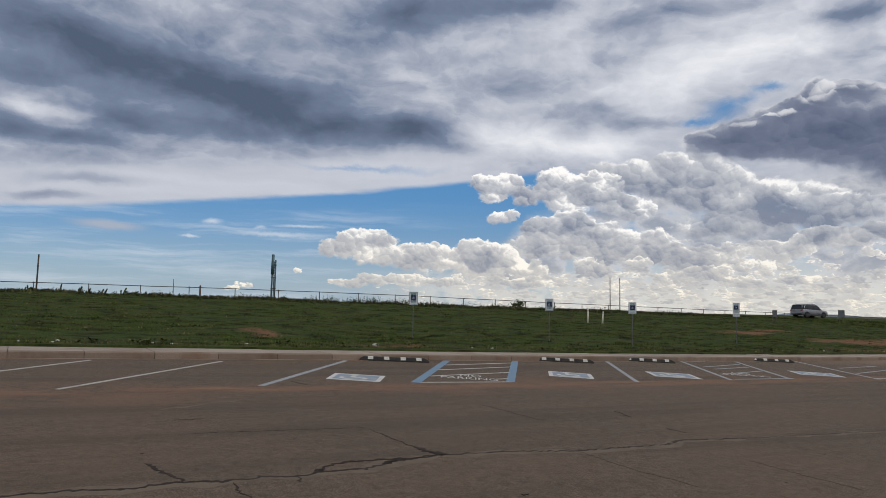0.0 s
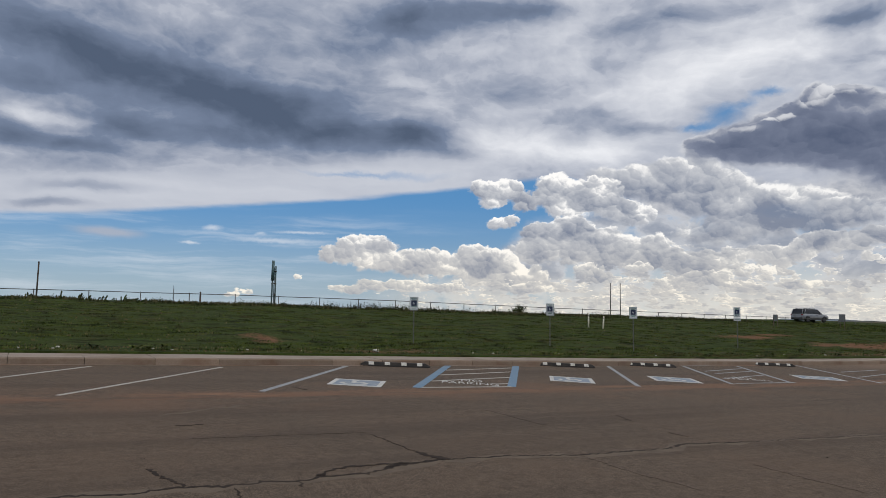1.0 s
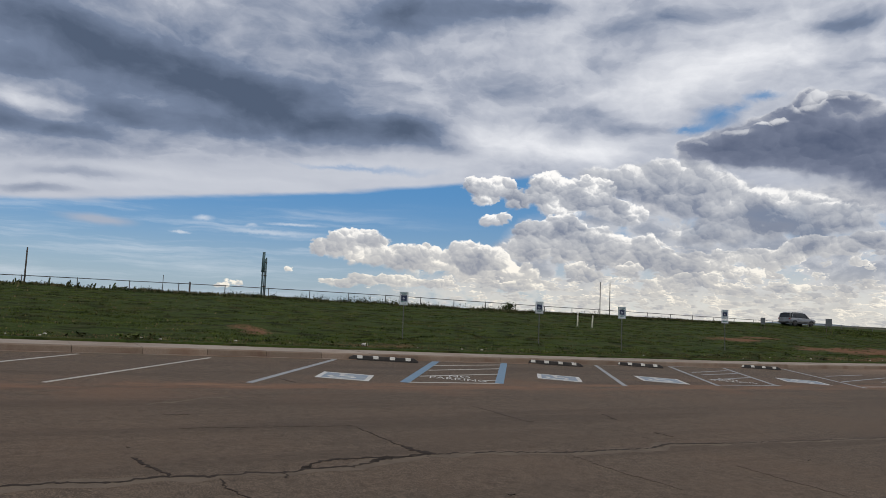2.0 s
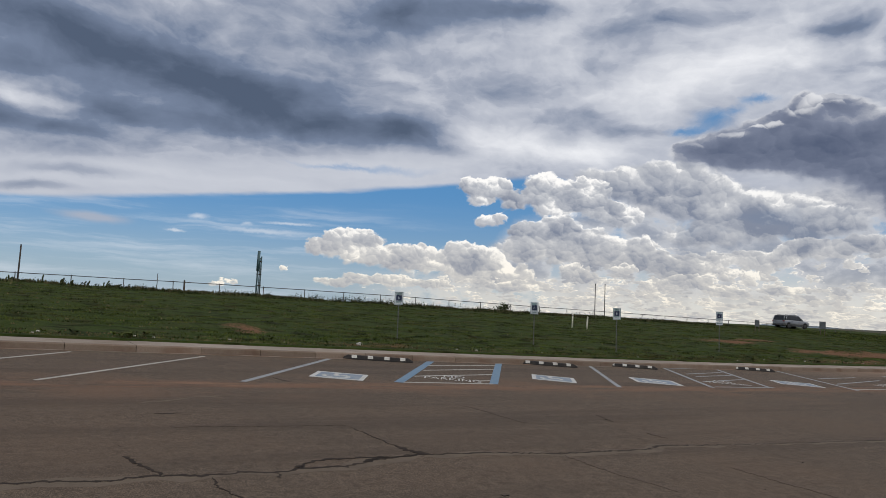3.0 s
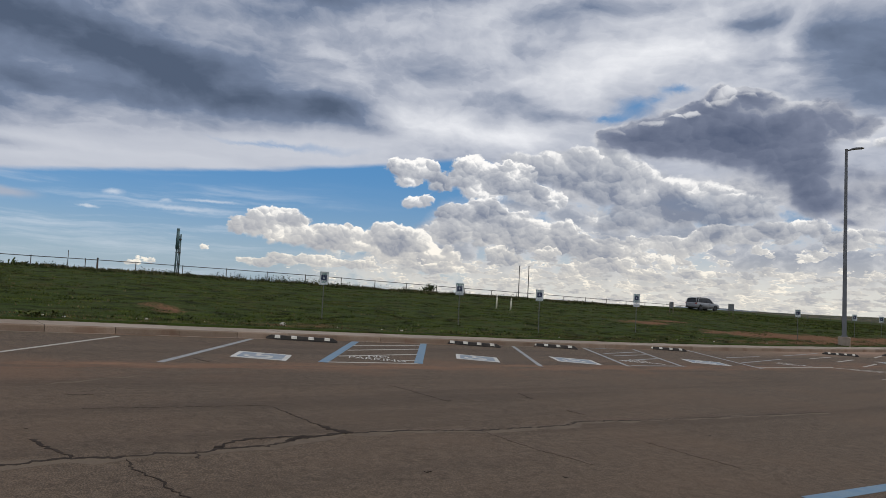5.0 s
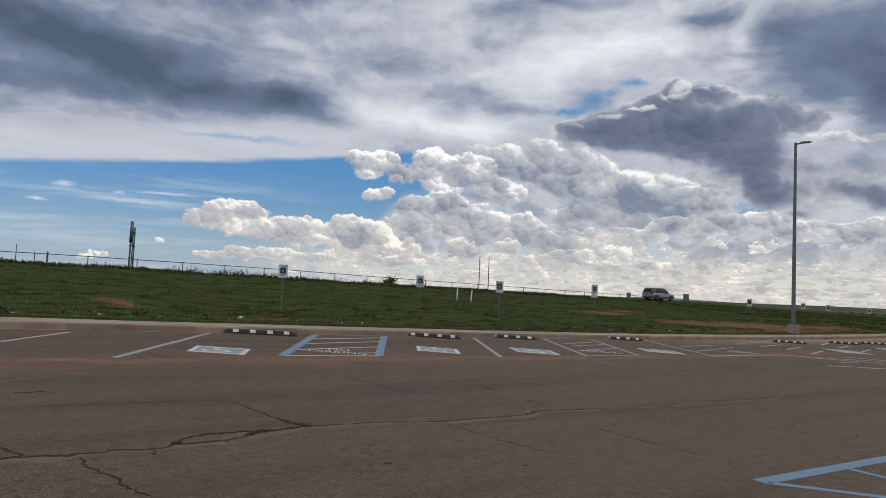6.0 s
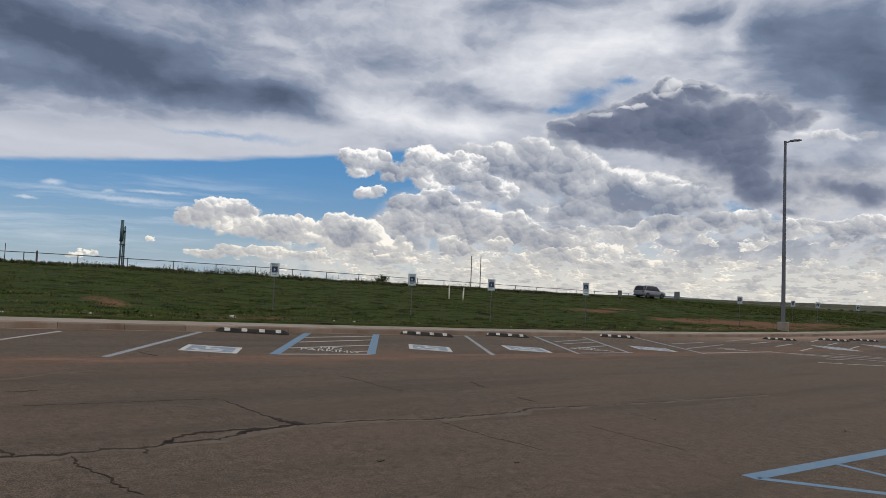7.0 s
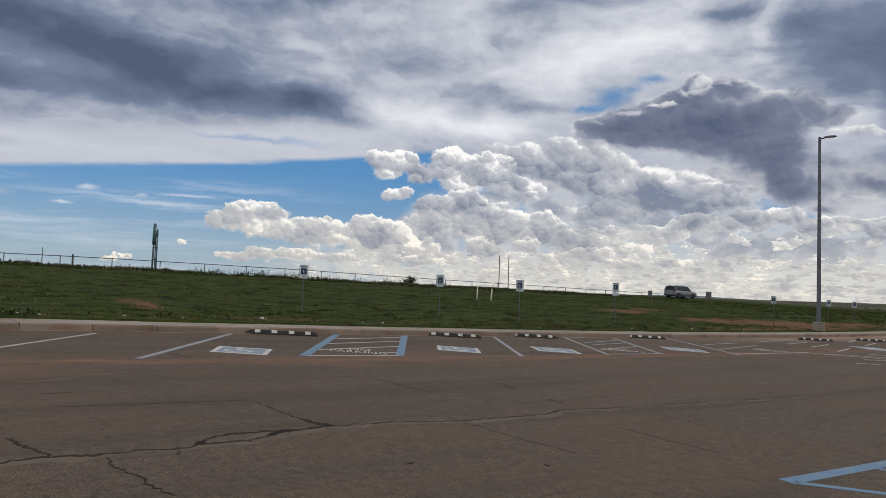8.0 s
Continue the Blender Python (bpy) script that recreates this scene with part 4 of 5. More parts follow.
# ---- signs ----
def sign(height, plate, label):
    root = tagged(new("parking_sign"), label, "sign", "accessible parking signs")
    w, t = 0.1525, height
    post = part("post", block(-0.017, 0.017, -0.010, 0.010, -0.25, t - 0.02, 0.004), GALV, root)
    for z in np.arange(0.15, t - 0.6, 0.15):
        part("hole", tube((0, -0.0115, z), (0, -0.0098, z), 0.007, sides=6), RUST, post)
    panel = part("panel", block(-w, w, -0.020, -0.014, t - 0.46, t, 0.002), SIGNWHITE, root, "white aluminium panel")
    b = 0.010
    for x0, x1, z0, z1 in ((-w + b, w - b, t - 0.025, t - 0.015), (-w + b, w - b, t - 0.445, t - 0.435), (-w + b, -w + 2 * b, t - 0.435, t - 0.025), (w - 2 * b, w - b, t - 0.435, t - 0.025)):
        part("border", block(x0, x1, -0.0225, -0.0195, z0, z1), SIGNEDGE, panel)
    part("symbol", block(-0.098, 0.098, -0.0225, -0.0195, t - 0.31, t - 0.115), SIGNBLUE, panel, "dark blue square")
    part("figure", ring_mesh(-0.008, t - 0.232, 0.018, 0.028), SIGNWHITE, panel, "white wheelchair figure")
    part("figure_back", block(-0.018, -0.008, -0.0245, -0.022, t - 0.225, t - 0.165), SIGNWHITE, panel)
    part("figure_leg", block(-0.018, 0.035, -0.0245, -0.022, t - 0.222, t - 0.212), SIGNWHITE, panel)
    for k, (x0, x1) in enumerate(((-0.10, 0.10), (-0.085, 0.085))):
        part("word_bar", block(x0, x1, -0.0225, -0.0195, t - 0.065 - 0.04 * k, t - 0.045 - 0.04 * k), SIGNEDGE, panel)
    part("word_bar", block(-0.10, 0.10, -0.0225, -0.0195, t - 0.345, t - 0.325), SIGNEDGE, panel)
    part("word_bar", block(-0.08, 0.08, -0.0225, -0.0195, t - 0.395, t - 0.375), SIGNEDGE, panel)
    if plate:
        low = part("plate", block(-w, w, -0.020, -0.014, t - 0.64, t - 0.475, 0.002), SIGNWHITE, root, "small white lower plate")
        part("word_bar", block(-0.11, 0.11, -0.0225, -0.0195, t - 0.57, t - 0.545), SIGNEDGE, low)
    return root


def ring_mesh(cx, cz, r0, r1, k=14):
    bm = bmesh.new()
    rr = [[bm.verts.new((cx + r * math.cos(i * math.tau / k), -0.0235, cz + r * math.sin(i * math.tau / k))) for i in range(k)] for r in (r0, r1)]
    for i in range(k):
        j = (i + 1) % k
        bm.faces.new((rr[0][i], rr[0][j], rr[1][j], rr[1][i]))
    return bm


SIGNS = [(-1.11, 24.85, 2.30, 0, 2), (3.99, 27.25, 2.18, 0, -5), (7.33, 27.86, 2.10, 0, -8), (13.76, 33.67, 2.22, 1, -14), (26.92, 40.62, 1.86, 0, -25), (36.28, 48.02, 1.74, 0, -28),
         (39.55, 49.45, 1.68, 0, -28), (47.28, 54.11, 1.53, 0, -30)]
for x, y, z, plate, rz in SIGNS:
    g = land_z(*sn(x, y))
    text = "white accessible-parking sign with lower plate on a steel post" if plate else "white accessible-parking sign on a thin steel post in grass"
    sign(z - g, plate, text).matrix_world = pose(x, y, g, 0, 0, rz)


def board_sign(x, y, top, w, h, rz, label, posts=2):
    g = land_z(*sn(x, y))
    root = tagged(new("board_sign"), label, "sign")
    t = top - g
    xs = (-w / 2 + 0.08, w / 2 - 0.08) if posts == 2 else (-w / 2, w / 2)
    for px in xs:
        part("post", block(px - 0.03, px + 0.03, -0.03, 0.03, -0.2, t - 0.02, 0.004), WOOD, root)
    part("board", block(-w / 2, w / 2, -0.05, -0.032, t - h, t, 0.004), SIGNBACK, root, "bare grey sign board")
    part("brace", block(-w / 2 + 0.03, w / 2 - 0.03, 0.031, 0.05, t - h + 0.1, t - h + 0.16), WOOD, root)
    root.matrix_world = pose(x, y, g, 0, 0, rz)


board_sign(34.58, 62.20, 2.17, 0.50, 0.66, -28, "dark bare-backed sign board on two posts")
board_sign(27.78, 60.05, 2.06, 0.30, 0.55, -22, "small grey board between two weathered posts", 1)

# ---- fence on the crest ----
fence = tagged(new("fence"), "low dull steel fence with evenly spaced posts", "fence")
FD = (0.8830, 0.4692)
F0 = (-25.43, 43.74)
tops = np.interp(np.arange(-6, 40), [-6, 0, 4, 8, 13, 20, 30, 40], [2.98, 2.92, 2.86, 2.71, 2.38, 2.00, 1.44, 1.0])
for i in range(-6, 40):
    x, y = F0[0] + FD[0] * 3.05 * i, F0[1] + FD[1] * 3.05 * i
    z = float(tops[i + 6])
    post = part("post", tube((x, y, z - 1.7), (x, y, z + 0.02), 0.030, sides=8), RAILSTEEL, fence)
    part("cap", tube((x, y, z + 0.02), (x, y, z + 0.06), 0.036, 0.012, sides=8), RAILSTEEL, post)
    if i < 39:
        z2 = float(tops[i + 7])
        sag = 0.02 * math.sin(i * 2.3)
        part("rail", tube((x, y, z + sag * 0.3), (x + FD[0] * 3.05, y + FD[1] * 3.05, z2 + 0.02 * math.sin((i + 1) * 2.3) * 0.3), 0.024, sides=8), RAILSTEEL, fence)
        part("tension_wire", tube((x, y, z - 1.12), (x + FD[0] * 3.05, y + FD[1] * 3.05, z2 - 1.12), 0.005, sides=4), RAILSTEEL, fence)


# ---- poles ----
def pole(name, x, y, top, r, mat, label, category="pole", lean=0.0, extra=None):
    g = land_z(*sn(x, y))
    root = tagged(new(name), label, category)
    part("shaft", tube((0, 0, -0.3), (lean, 0, top - g), r, r * 0.8, 10), mat, root)
    part("cap", tube((lean, 0, top - g), (lean, 0, top - g + 0.05), r * 0.95, r * 0.4, 10), mat, root)
    root.matrix_world = pose(x, y, g)
    return root


pole("utility_pole", -30.03, 52.00, 5.17, 0.065, RUST, "tall bare weathered pole behind the fence", lean=0.04)
pole("thin_mast", -28.67, 74.74, 4.30, 0.04, RAILSTEEL, "thin grey mast far behind the fence")
pole("corner_post", -17.66, 51.08, 3.05, 0.075, RUST, "thick dark fence corner post", "post")
pole("flag_mast", 16.95, 73.1, 5.13, 0.05, RAILSTEEL, "slender dark upright mast beyond the crest")
pole("flag_mast", 17.90, 72.88, 5.13, 0.05, RAILSTEEL, "slender dark upright mast beyond the crest")

stack = tagged(new("pipe_stack"), "cluster of tall teal steel pipes behind the fence", "pipes")
g = land_z(*sn(-12.33, 50.57))
part("pipe", tube((-0.10, 0, -0.3), (-0.02, 0, 5.33 - g), 0.055, 0.06, 10), PIPE, stack)
part("sleeve", tube((-0.05, 0, 3.95 - g), (-0.02, 0, 5.38 - g), 0.105, 0.10, 10), PIPE, stack)
part("pipe", tube((0.14, 0.1, -0.3), (0.15, 0.1, 5.0 - g), 0.05, 0.05, 10), PIPE, stack)
part("pipe", tube((0.02, 0.15, -0.3), (0.05, 0.12, 4.9 - g), 0.035, 0.035, 8), PIPE, stack)
for z in (2.9, 3.7, 4.6):
    part("clamp", block(-0.14, 0.21, -0.03, 0.14, z - g, z - g + 0.06, 0.01), RUST, stack)
stack.matrix_world = pose(-12.33, 50.57, g)

for x, y, h, lean in ((8.36, 41.7, 0.80, 0.015), (9.05, 41.0, 0.66, 0.05)):
    post = tagged(new("marker_post"), "short cream plastic marker post in the grass", "post", "cream marker posts")
    part("shaft", tube((0, 0, -0.2), (lean, 0, h), 0.045, 0.042, 12), CREAM, post)
    part("cap", tube((lean, 0, h), (lean, 0, h + 0.05), 0.048, 0.026, 12), CREAM, post, "rounded cap")
    part("band", tube((lean * 0.86, 0, h * 0.84), (lean * 0.9, 0, h * 0.9), 0.0465, 0.046, 12), SIGNBACK, post, "grey band")
    post.matrix_world = pose(x, y, land_z(*sn(x, y)))


# ---- lamp ----
def street_lamp(x, y):
    g = land_z(*sn(x, y))
    root = tagged(new("street_lamp"), "tall dark metal lamp post on a square concrete footing", "street lamp")
    H = 11.95
    part("footing", block(-0.33, 0.33, -0.33, 0.33, -0.4, 0.52, 0.03), BASECON, root, "square concrete footing")
    part("base_plate", block(-0.19, 0.19, -0.19, 0.19, 0.52, 0.555, 0.006), BRONZE, root)
    bm = bmesh.new()
    lo = [bm.verts.new((a * 0.125, b * 0.125, 0.55)) for a, b in ((-1, -1), (1, -1), (1, 1), (-1, 1))]
    hi = [bm.verts.new((a * 0.075, b * 0.075, H)) for a, b in ((-1, -1), (1, -1), (1, 1), (-1, 1))]
    for k in range(4):
        bm.faces.new((lo[k], lo[(k + 1) % 4], hi[(k + 1) % 4], hi[k]))
    bm.faces.new(hi)
    bmesh.ops.bevel(bm, geom=[e for e in bm.edges if abs(e.verts[0].co.z - e.verts[1].co.z) > 1], offset=0.02, segments=2, affect="EDGES")
    shaft = part("pole", bm, BRONZE, root, "tapered square steel pole")
    part("hand_hole_cover", block(-0.06, 0.06, -0.135, -0.118, 1.0, 1.25, 0.004), BRONZE, shaft)
    for a, b in ((-1, -1), (1, -1), (1, 1), (-1, 1)):
        part("bolt", tube((a * 0.15, b * 0.15, 0.55), (a * 0.15, b * 0.15, 0.62), 0.018, sides=6), GALV, root)
    part("arm", tube((0.05, 0, H - 0.10), (0.30, 0, H - 0.05), 0.045, 0.04, 10), BRONZE, root)
    vs, fs = [], []
    xs, ws, zs, ths = [0.22, 0.30, 0.55, 0.85, 0.95], [0.06, 0.12, 0.17, 0.16, 0.08], [0, 0.01, 0.04, 0.07, 0.075], [0.07, 0.10, 0.09, 0.06, 0.03]
    for a, w, z, th in zip(xs, ws, zs, ths):
        vs += [(a, -w, H - 0.08 + z), (a, w, H - 0.08 + z), (a, w * 0.8, H - 0.08 + z + th), (a, -w * 0.8, H - 0.08 + z + th)]
    for i in range(4):
        for j in range(4):
            fs.append((4 * i + j, 4 * i + (j + 1) % 4, 4 * i + 4 + (j + 1) % 4, 4 * i + 4 + j))
    fs += [(3, 2, 1, 0), (16, 17, 18, 19)]
    head = part("lamp_head", shape(vs, fs), BRONZE, root, "flat dark lamp head")
    part("lens", block(0.50, 0.82, -0.11, 0.11, H - 0.052, H - 0.040), REFLECT, head, "pale lamp lens")
    root.matrix_world = pose(x, y, g, 0, 0, -36)


street_lamp(29.26, 39.62)


# ---- vehicle on the road beyond the crest ----
CARBODY = surface("silver_car_paint", (0.24, 0.245, 0.26), (0.28, 0.285, 0.30), (0.20, 0.195, 0.19), 12, 1.5, 0.32, 0.55)
CARBLACK = surface("black_plastic_trim", (0.015, 0.015, 0.016), (0.025, 0.025, 0.026), (0.03, 0.028, 0.026), 30, 3.0, 0.6)
CARGLASS = surface("dark_car_glass", (0.012, 0.014, 0.016), (0.016, 0.018, 0.02), (0.02, 0.02, 0.02), 8, 1.0, 0.08)
TYRE = surface("tyre_rubber", (0.014, 0.014, 0.014), (0.022, 0.021, 0.02), (0.035, 0.03, 0.026), 60, 5.0, 0.85)
RIM = surface("dark_alloy_rim", (0.05, 0.05, 0.052), (0.07, 0.07, 0.072), (0.05, 0.045, 0.04), 30, 4.0, 0.4, 0.7)
REDLENS = surface("red_tail_lens", (0.20, 0.012, 0.012), (0.26, 0.016, 0.014), (0.15, 0.01, 0.01), 20, 3.0, 0.2)
HEADLENS = surface("clear_head_lens", (0.55, 0.56, 0.58), (0.62, 0.63, 0.65), (0.5, 0.5, 0.5), 20, 3.0, 0.15)


def loft(sections, smooth=True):
    """Closed rings of equal length joined in order."""
    bm = bmesh.new()
    rs = [[bm.verts.new(v) for v in ring_] for ring_ in sections]
    m = len(rs[0])
    for a, b in zip(rs, rs[1:]):
        for k in range(m):
            f = bm.faces.new((a[k], a[(k + 1) % m], b[(k + 1) % m], b[k]))
            f.smooth = smooth
    bm.faces.new(rs[0][::-1]), bm.faces.new(rs[-1])
    return bm


def suv(x, y, z, rz):
    """A large estate car; the front points along +x."""
    root = tagged(new("suv"), "silver three-row suv with dark glass driving on the far road", "car")

    def ring_at(px, half, z0, z1, tuck=0.06):
        return [(px, -half + tuck, z0), (px, -half, z0 + 0.16), (px, -half, z1 - 0.10), (px, -half + 0.05, z1), (px, half - 0.05, z1), (px, half, z1 - 0.10), (px, half, z0 + 0.16), (px, half - tuck, z0)]
    secs = [(-2.45, 0.80, 0.50, 0.98), (-2.38, 0.93, 0.36, 1.06), (-1.9, 0.98, 0.32, 1.10), (-0.5, 0.99, 0.30, 1.08), (0.9, 0.99, 0.30, 1.06), (1.45, 0.97, 0.32, 1.03), (2.1, 0.94, 0.34, 0.96), (2.38, 0.86, 0.38, 0.86), (2.47, 0.70, 0.48, 0.74)]
    body = part("body", loft([ring_at(*s) for s in secs]), CARBODY, root)

    def cab(px, half_lo, half_hi, z0, z1):
        return [(px, -half_lo, z0), (px, -half_hi, z1 - 0.05), (px, -half_hi + 0.10, z1), (px, half_hi - 0.10, z1), (px, half_hi, z1 - 0.05), (px, half_lo, z0)]
    cabs = [(-2.34, 0.90, 0.78, 1.03, 1.20), (-2.18, 0.92, 0.76, 1.05, 1.66), (-1.6, 0.93, 0.75, 1.05, 1.74), (-0.3, 0.93, 0.75, 1.05, 1.77), (0.45, 0.93, 0.74, 1.04, 1.72), (1.30, 0.90, 0.84, 1.00, 1.05)]
    part("cabin", loft([cab(*s) for s in cabs]), CARGLASS, root, "dark tinted glasshouse")
    roof = [(-2.22, 0.70, 1.655, 1.70), (-1.6, 0.73, 1.70, 1.775), (-0.3, 0.73, 1.73, 1.805), (0.42, 0.71, 1.69, 1.755), (0.62, 0.66, 1.60, 1.63)]
    part("roof", loft([[(a, -w, z0), (a, -w + 0.06, z1), (a, w - 0.06, z1), (a, w, z0)] for a, w, z0, z1 in roof]), CARBODY, root, "silver roof panel")
    for side in (-1, 1):
        for a, b in (((1.24, side * 0.88, 1.04), (0.50, side * 0.73, 1.70)), ((-2.30, side * 0.90, 1.06), (-2.16, side * 0.76, 1.66)), ((-2.05, side * 0.925, 1.06), (-1.62, side * 0.765, 1.70))):
            part("pillar", tube(a, b, 0.05, 0.045, 8), CARBODY, root)
    for side in (-1, 1):
        for x0, x1, t0, t1 in ((-2.05, -1.35, -1.98, -1.38), (-1.28, -0.32, -1.26, -0.34), (-0.24, 0.95, -0.22, 0.42)):
            vs = [(x0, side * 0.935, 1.12), (x1, side * 0.935, 1.10), (t1, side * 0.775, 1.64), (t0, side * 0.775, 1.63)]
            vs += [(a, b - side * 0.03, c) for a, b, c in vs]
            part("side_window", shape(vs, [(0, 1, 2, 3), (7, 6, 5, 4), (0, 4, 5, 1), (1, 5, 6, 2), (2, 6, 7, 3), (3, 7, 4, 0)]), CARGLASS, root, "dark side window")
        part("sill", block(-1.1, 1.1, side * 0.985 - 0.02, side * 0.985 + 0.02, 0.28, 0.56, 0.01), CARBLACK, root, "black lower cladding")
        part("door_handle", block(-0.95, -0.75, side * 0.995 - 0.02, side * 0.995 + 0.02, 0.90, 0.94, 0.008), CARBLACK, root)
        part("door_handle", block(0.05, 0.25, side * 0.995 - 0.02, side * 0.995 + 0.02, 0.89, 0.93, 0.008), CARBLACK, root)
        part("mirror", block(0.72, 0.88, side * 1.06 - 0.09, side * 1.06 + 0.09, 1.08, 1.22, 0.03), CARBODY, root)
        part("roof_rail", tube((-1.9, side * 0.66, 1.79), (0.2, side * 0.66, 1.80), 0.02, sides=8), CARBLACK, root)
        part("tail_light", block(-2.45, -2.25, side * 0.84 - 0.10, side * 0.84 + 0.10, 0.86, 1.02, 0.02), REDLENS, root, "red tail light")
        part("headlight", block(2.22, 2.42, side * 0.76 - 0.13, side * 0.76 + 0.13, 0.68, 0.80, 0.02), HEADLENS, root, "clear headlight")
        for px in (-1.5, 1.5):
            wheel = part("wheel", tube((px, side * 0.74, 0.37), (px, side * 0.985, 0.37), 0.37, sides=24), TYRE, root, "black tyre with dark rim")
            part("rim", tube((px, side * 0.985, 0.37), (px, side * 1.0, 0.37), 0.25, 0.22, 18), RIM, wheel)
            part("arch", ring_arch(px, side * 0.992), CARBLACK, root)
    vs = [(-2.36, -0.72, 1.14), (-2.36, 0.72, 1.14), (-2.205, 0.66, 1.60), (-2.205, -0.66, 1.60)]
    vs += [(a + 0.04, b, c) for a, b, c in vs]
    part("rear_window", shape(vs, [(3, 2, 1, 0), (4, 5, 6, 7), (0, 1, 5, 4), (1, 2, 6, 5), (2, 3, 7, 6), (3, 0, 4, 7)]), CARGLASS, root, "dark rear window")
    vs = [(1.20, -0.76, 1.09), (1.20, 0.76, 1.09), (0.50, 0.64, 1.685), (0.50, -0.64, 1.685)]
    vs += [(a + 0.03, b, c + 0.03) for a, b, c in vs]
    part("windscreen", shape(vs, [(3, 2, 1, 0), (4, 5, 6, 7), (0, 1, 5, 4), (1, 2, 6, 5), (2, 3, 7, 6), (3, 0, 4, 7)]), CARGLASS, root, "dark windscreen")
    part("bumper", block(-2.50, -2.30, -0.88, 0.88, 0.34, 0.58, 0.05), CARBLACK, root, "black rear bumper")
    part("bumper", block(2.34, 2.50, -0.80, 0.80, 0.34, 0.52, 0.05), CARBLACK, root, "black front bumper")
    part("grille", block(2.40, 2.49, -0.55, 0.55, 0.56, 0.74, 0.02), CARBLACK, root, "black grille")
    root.matrix_world = pose(x, y, z, 0, 1.1, rz)


def ring_arch(px, y):
    bm = bmesh.new()
    k = 12
    rr = [[bm.verts.new((px + r * math.cos(math.pi * i / k), y, 0.37 + r * math.sin(math.pi * i / k))) for i in range(k + 1)] for r in (0.39, 0.46)]
    for i in range(k):
        bm.faces.new((rr[0][i], rr[0][i + 1], rr[1][i + 1], rr[1][i]))
    r = bmesh.ops.extrude_face_region(bm, geom=bm.faces[:])
    for v in r["geom"]:
        if isinstance(v, bmesh.types.BMVert):
            v.co.y *= 1.008
    return bm


CX, CY = 49.2, 96.3
suv(CX, CY, land_z(*sn(CX, CY)) + 0.02, 90 - 68)

# ---- plants ----
def blade_material(name, a, b, dry, amount):
    m, t, bs = material(name, 0.85)
    bs.inputs["Specular IOR Level"].default_value = 0.12
    r = t.nodes.new("ShaderNodeNewGeometry").outputs["Random Per Island"]
    p = place(t)
    s, _ = fog(t, p, 0.5, 4.0, 0.6)
    _, along, _, q = sn_coords(t)
    clump_shade, _ = fog(t, vec(t, "MULTIPLY", q, (0.9, 2.2, 0)), 1.0, 4.0, 0.6)
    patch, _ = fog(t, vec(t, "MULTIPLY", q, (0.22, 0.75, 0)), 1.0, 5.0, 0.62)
    # noise paints shade and sun into the blades: dark hollows, bright tufts
    c = mixc(t, fn(t, "ADD", fn(t, "MULTIPLY", r, 0.35), ramp(t, clump_shade, 0.40, 0.60, -0.15, 0.75)), a, b)
    lean = fn(t, "MULTIPLY", ramp(t, s, 0.45, 0.7), ramp(t, along, -6.0, 38.0, 0.45, 1.0))
    c = mixc(t, fn(t, "MULTIPLY", lean, ramp(t, r, 0.4, 0.9, 0.0, amount)), c, dry)
    c = mixc(t, ramp(t, patch, 0.50, 0.66, 0.0, 0.55), c, (dry[0] * 0.42, dry[1] * 0.42, dry[2] * 0.36))
    t.links.new(c, bs.inputs["Base Color"])
    return m


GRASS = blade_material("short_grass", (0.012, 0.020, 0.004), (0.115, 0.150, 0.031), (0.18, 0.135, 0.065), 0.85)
DRYGRASS = blade_material("dry_grass", (0.14, 0.11, 0.055), (0.22, 0.175, 0.09), (0.09, 0.075, 0.035), 0.6)
WEED = blade_material("dark_weeds", (0.016, 0.026, 0.008), (0.040, 0.056, 0.016), (0.085, 0.07, 0.035), 0.6)


CRESTGRASS = blade_material("olive_dry_grass", (0.060, 0.062, 0.026), (0.115, 0.105, 0.050), (0.16, 0.125, 0.065), 0.7)


def ragged(s, n, rnd):
    return rnd.random() < 0.45 + 1.2 * noise.noise((s * 0.35, n * 0.4, 2.0))


def soil_amount(s, n):
    v = 0.0
    for a, b, ra, rb, w in SOIL:
        r = math.hypot((s - a) / ra, (n - b) / rb)
        v = max(v, w * (1.15 - r))
    return v


def tufts(name, count, s_lo, s_hi, n_lo, n_hi, low, high, spread, blades, mat, label, seed, keep=None, power=1.0):
    """Many small tufts of blades in one mesh."""
    rnd = random.Random(seed)
    vs, fs = [], []
    made = 0
    while made < count:
        s = rnd.uniform(s_lo, s_hi)
        n = n_lo + (n_hi - n_lo) * rnd.random() ** power
        made += 1
        if keep and not keep(s, n, rnd):
            continue
        x, y = xy(s, n)
        z = land_z(s, n) - 0.01
        for _ in range(blades):
            a, d = rnd.uniform(0, math.tau), rnd.uniform(0, spread)
            bx, by = x + d * math.cos(a), y + d * math.sin(a)
            h = rnd.uniform(low, high)
            w = h * rnd.uniform(0.18, 0.45)
            t = rnd.uniform(0, math.tau)
            lx, ly = rnd.uniform(-0.5, 0.5) * h, rnd.uniform(-0.5, 0.5) * h
            i = len(vs)
            vs += [(bx - w * math.cos(t), by - w * math.sin(t), z), (bx + w * math.cos(t), by + w * math.sin(t), z), (bx + lx, by + ly, z + h)]
            fs.append((i, i + 1, i + 2))
    me = bpy.data.meshes.new(name)
    me.from_pydata(vs, [], fs)
    return tagged(piece(name, me, mat), label, "grass", kind="stuff")


def patchy(s, n, rnd):
    x, y = xy(s, n)
    f = noise.noise((s * 0.22, n * 0.7, 5.0)) + 0.7 * noise.noise((s * 0.8, n * 2.4, 9.0))
    return rnd.random() < 0.50 + 1.3 * f and rnd.random() > 1.2 * soil_amount(s, n)


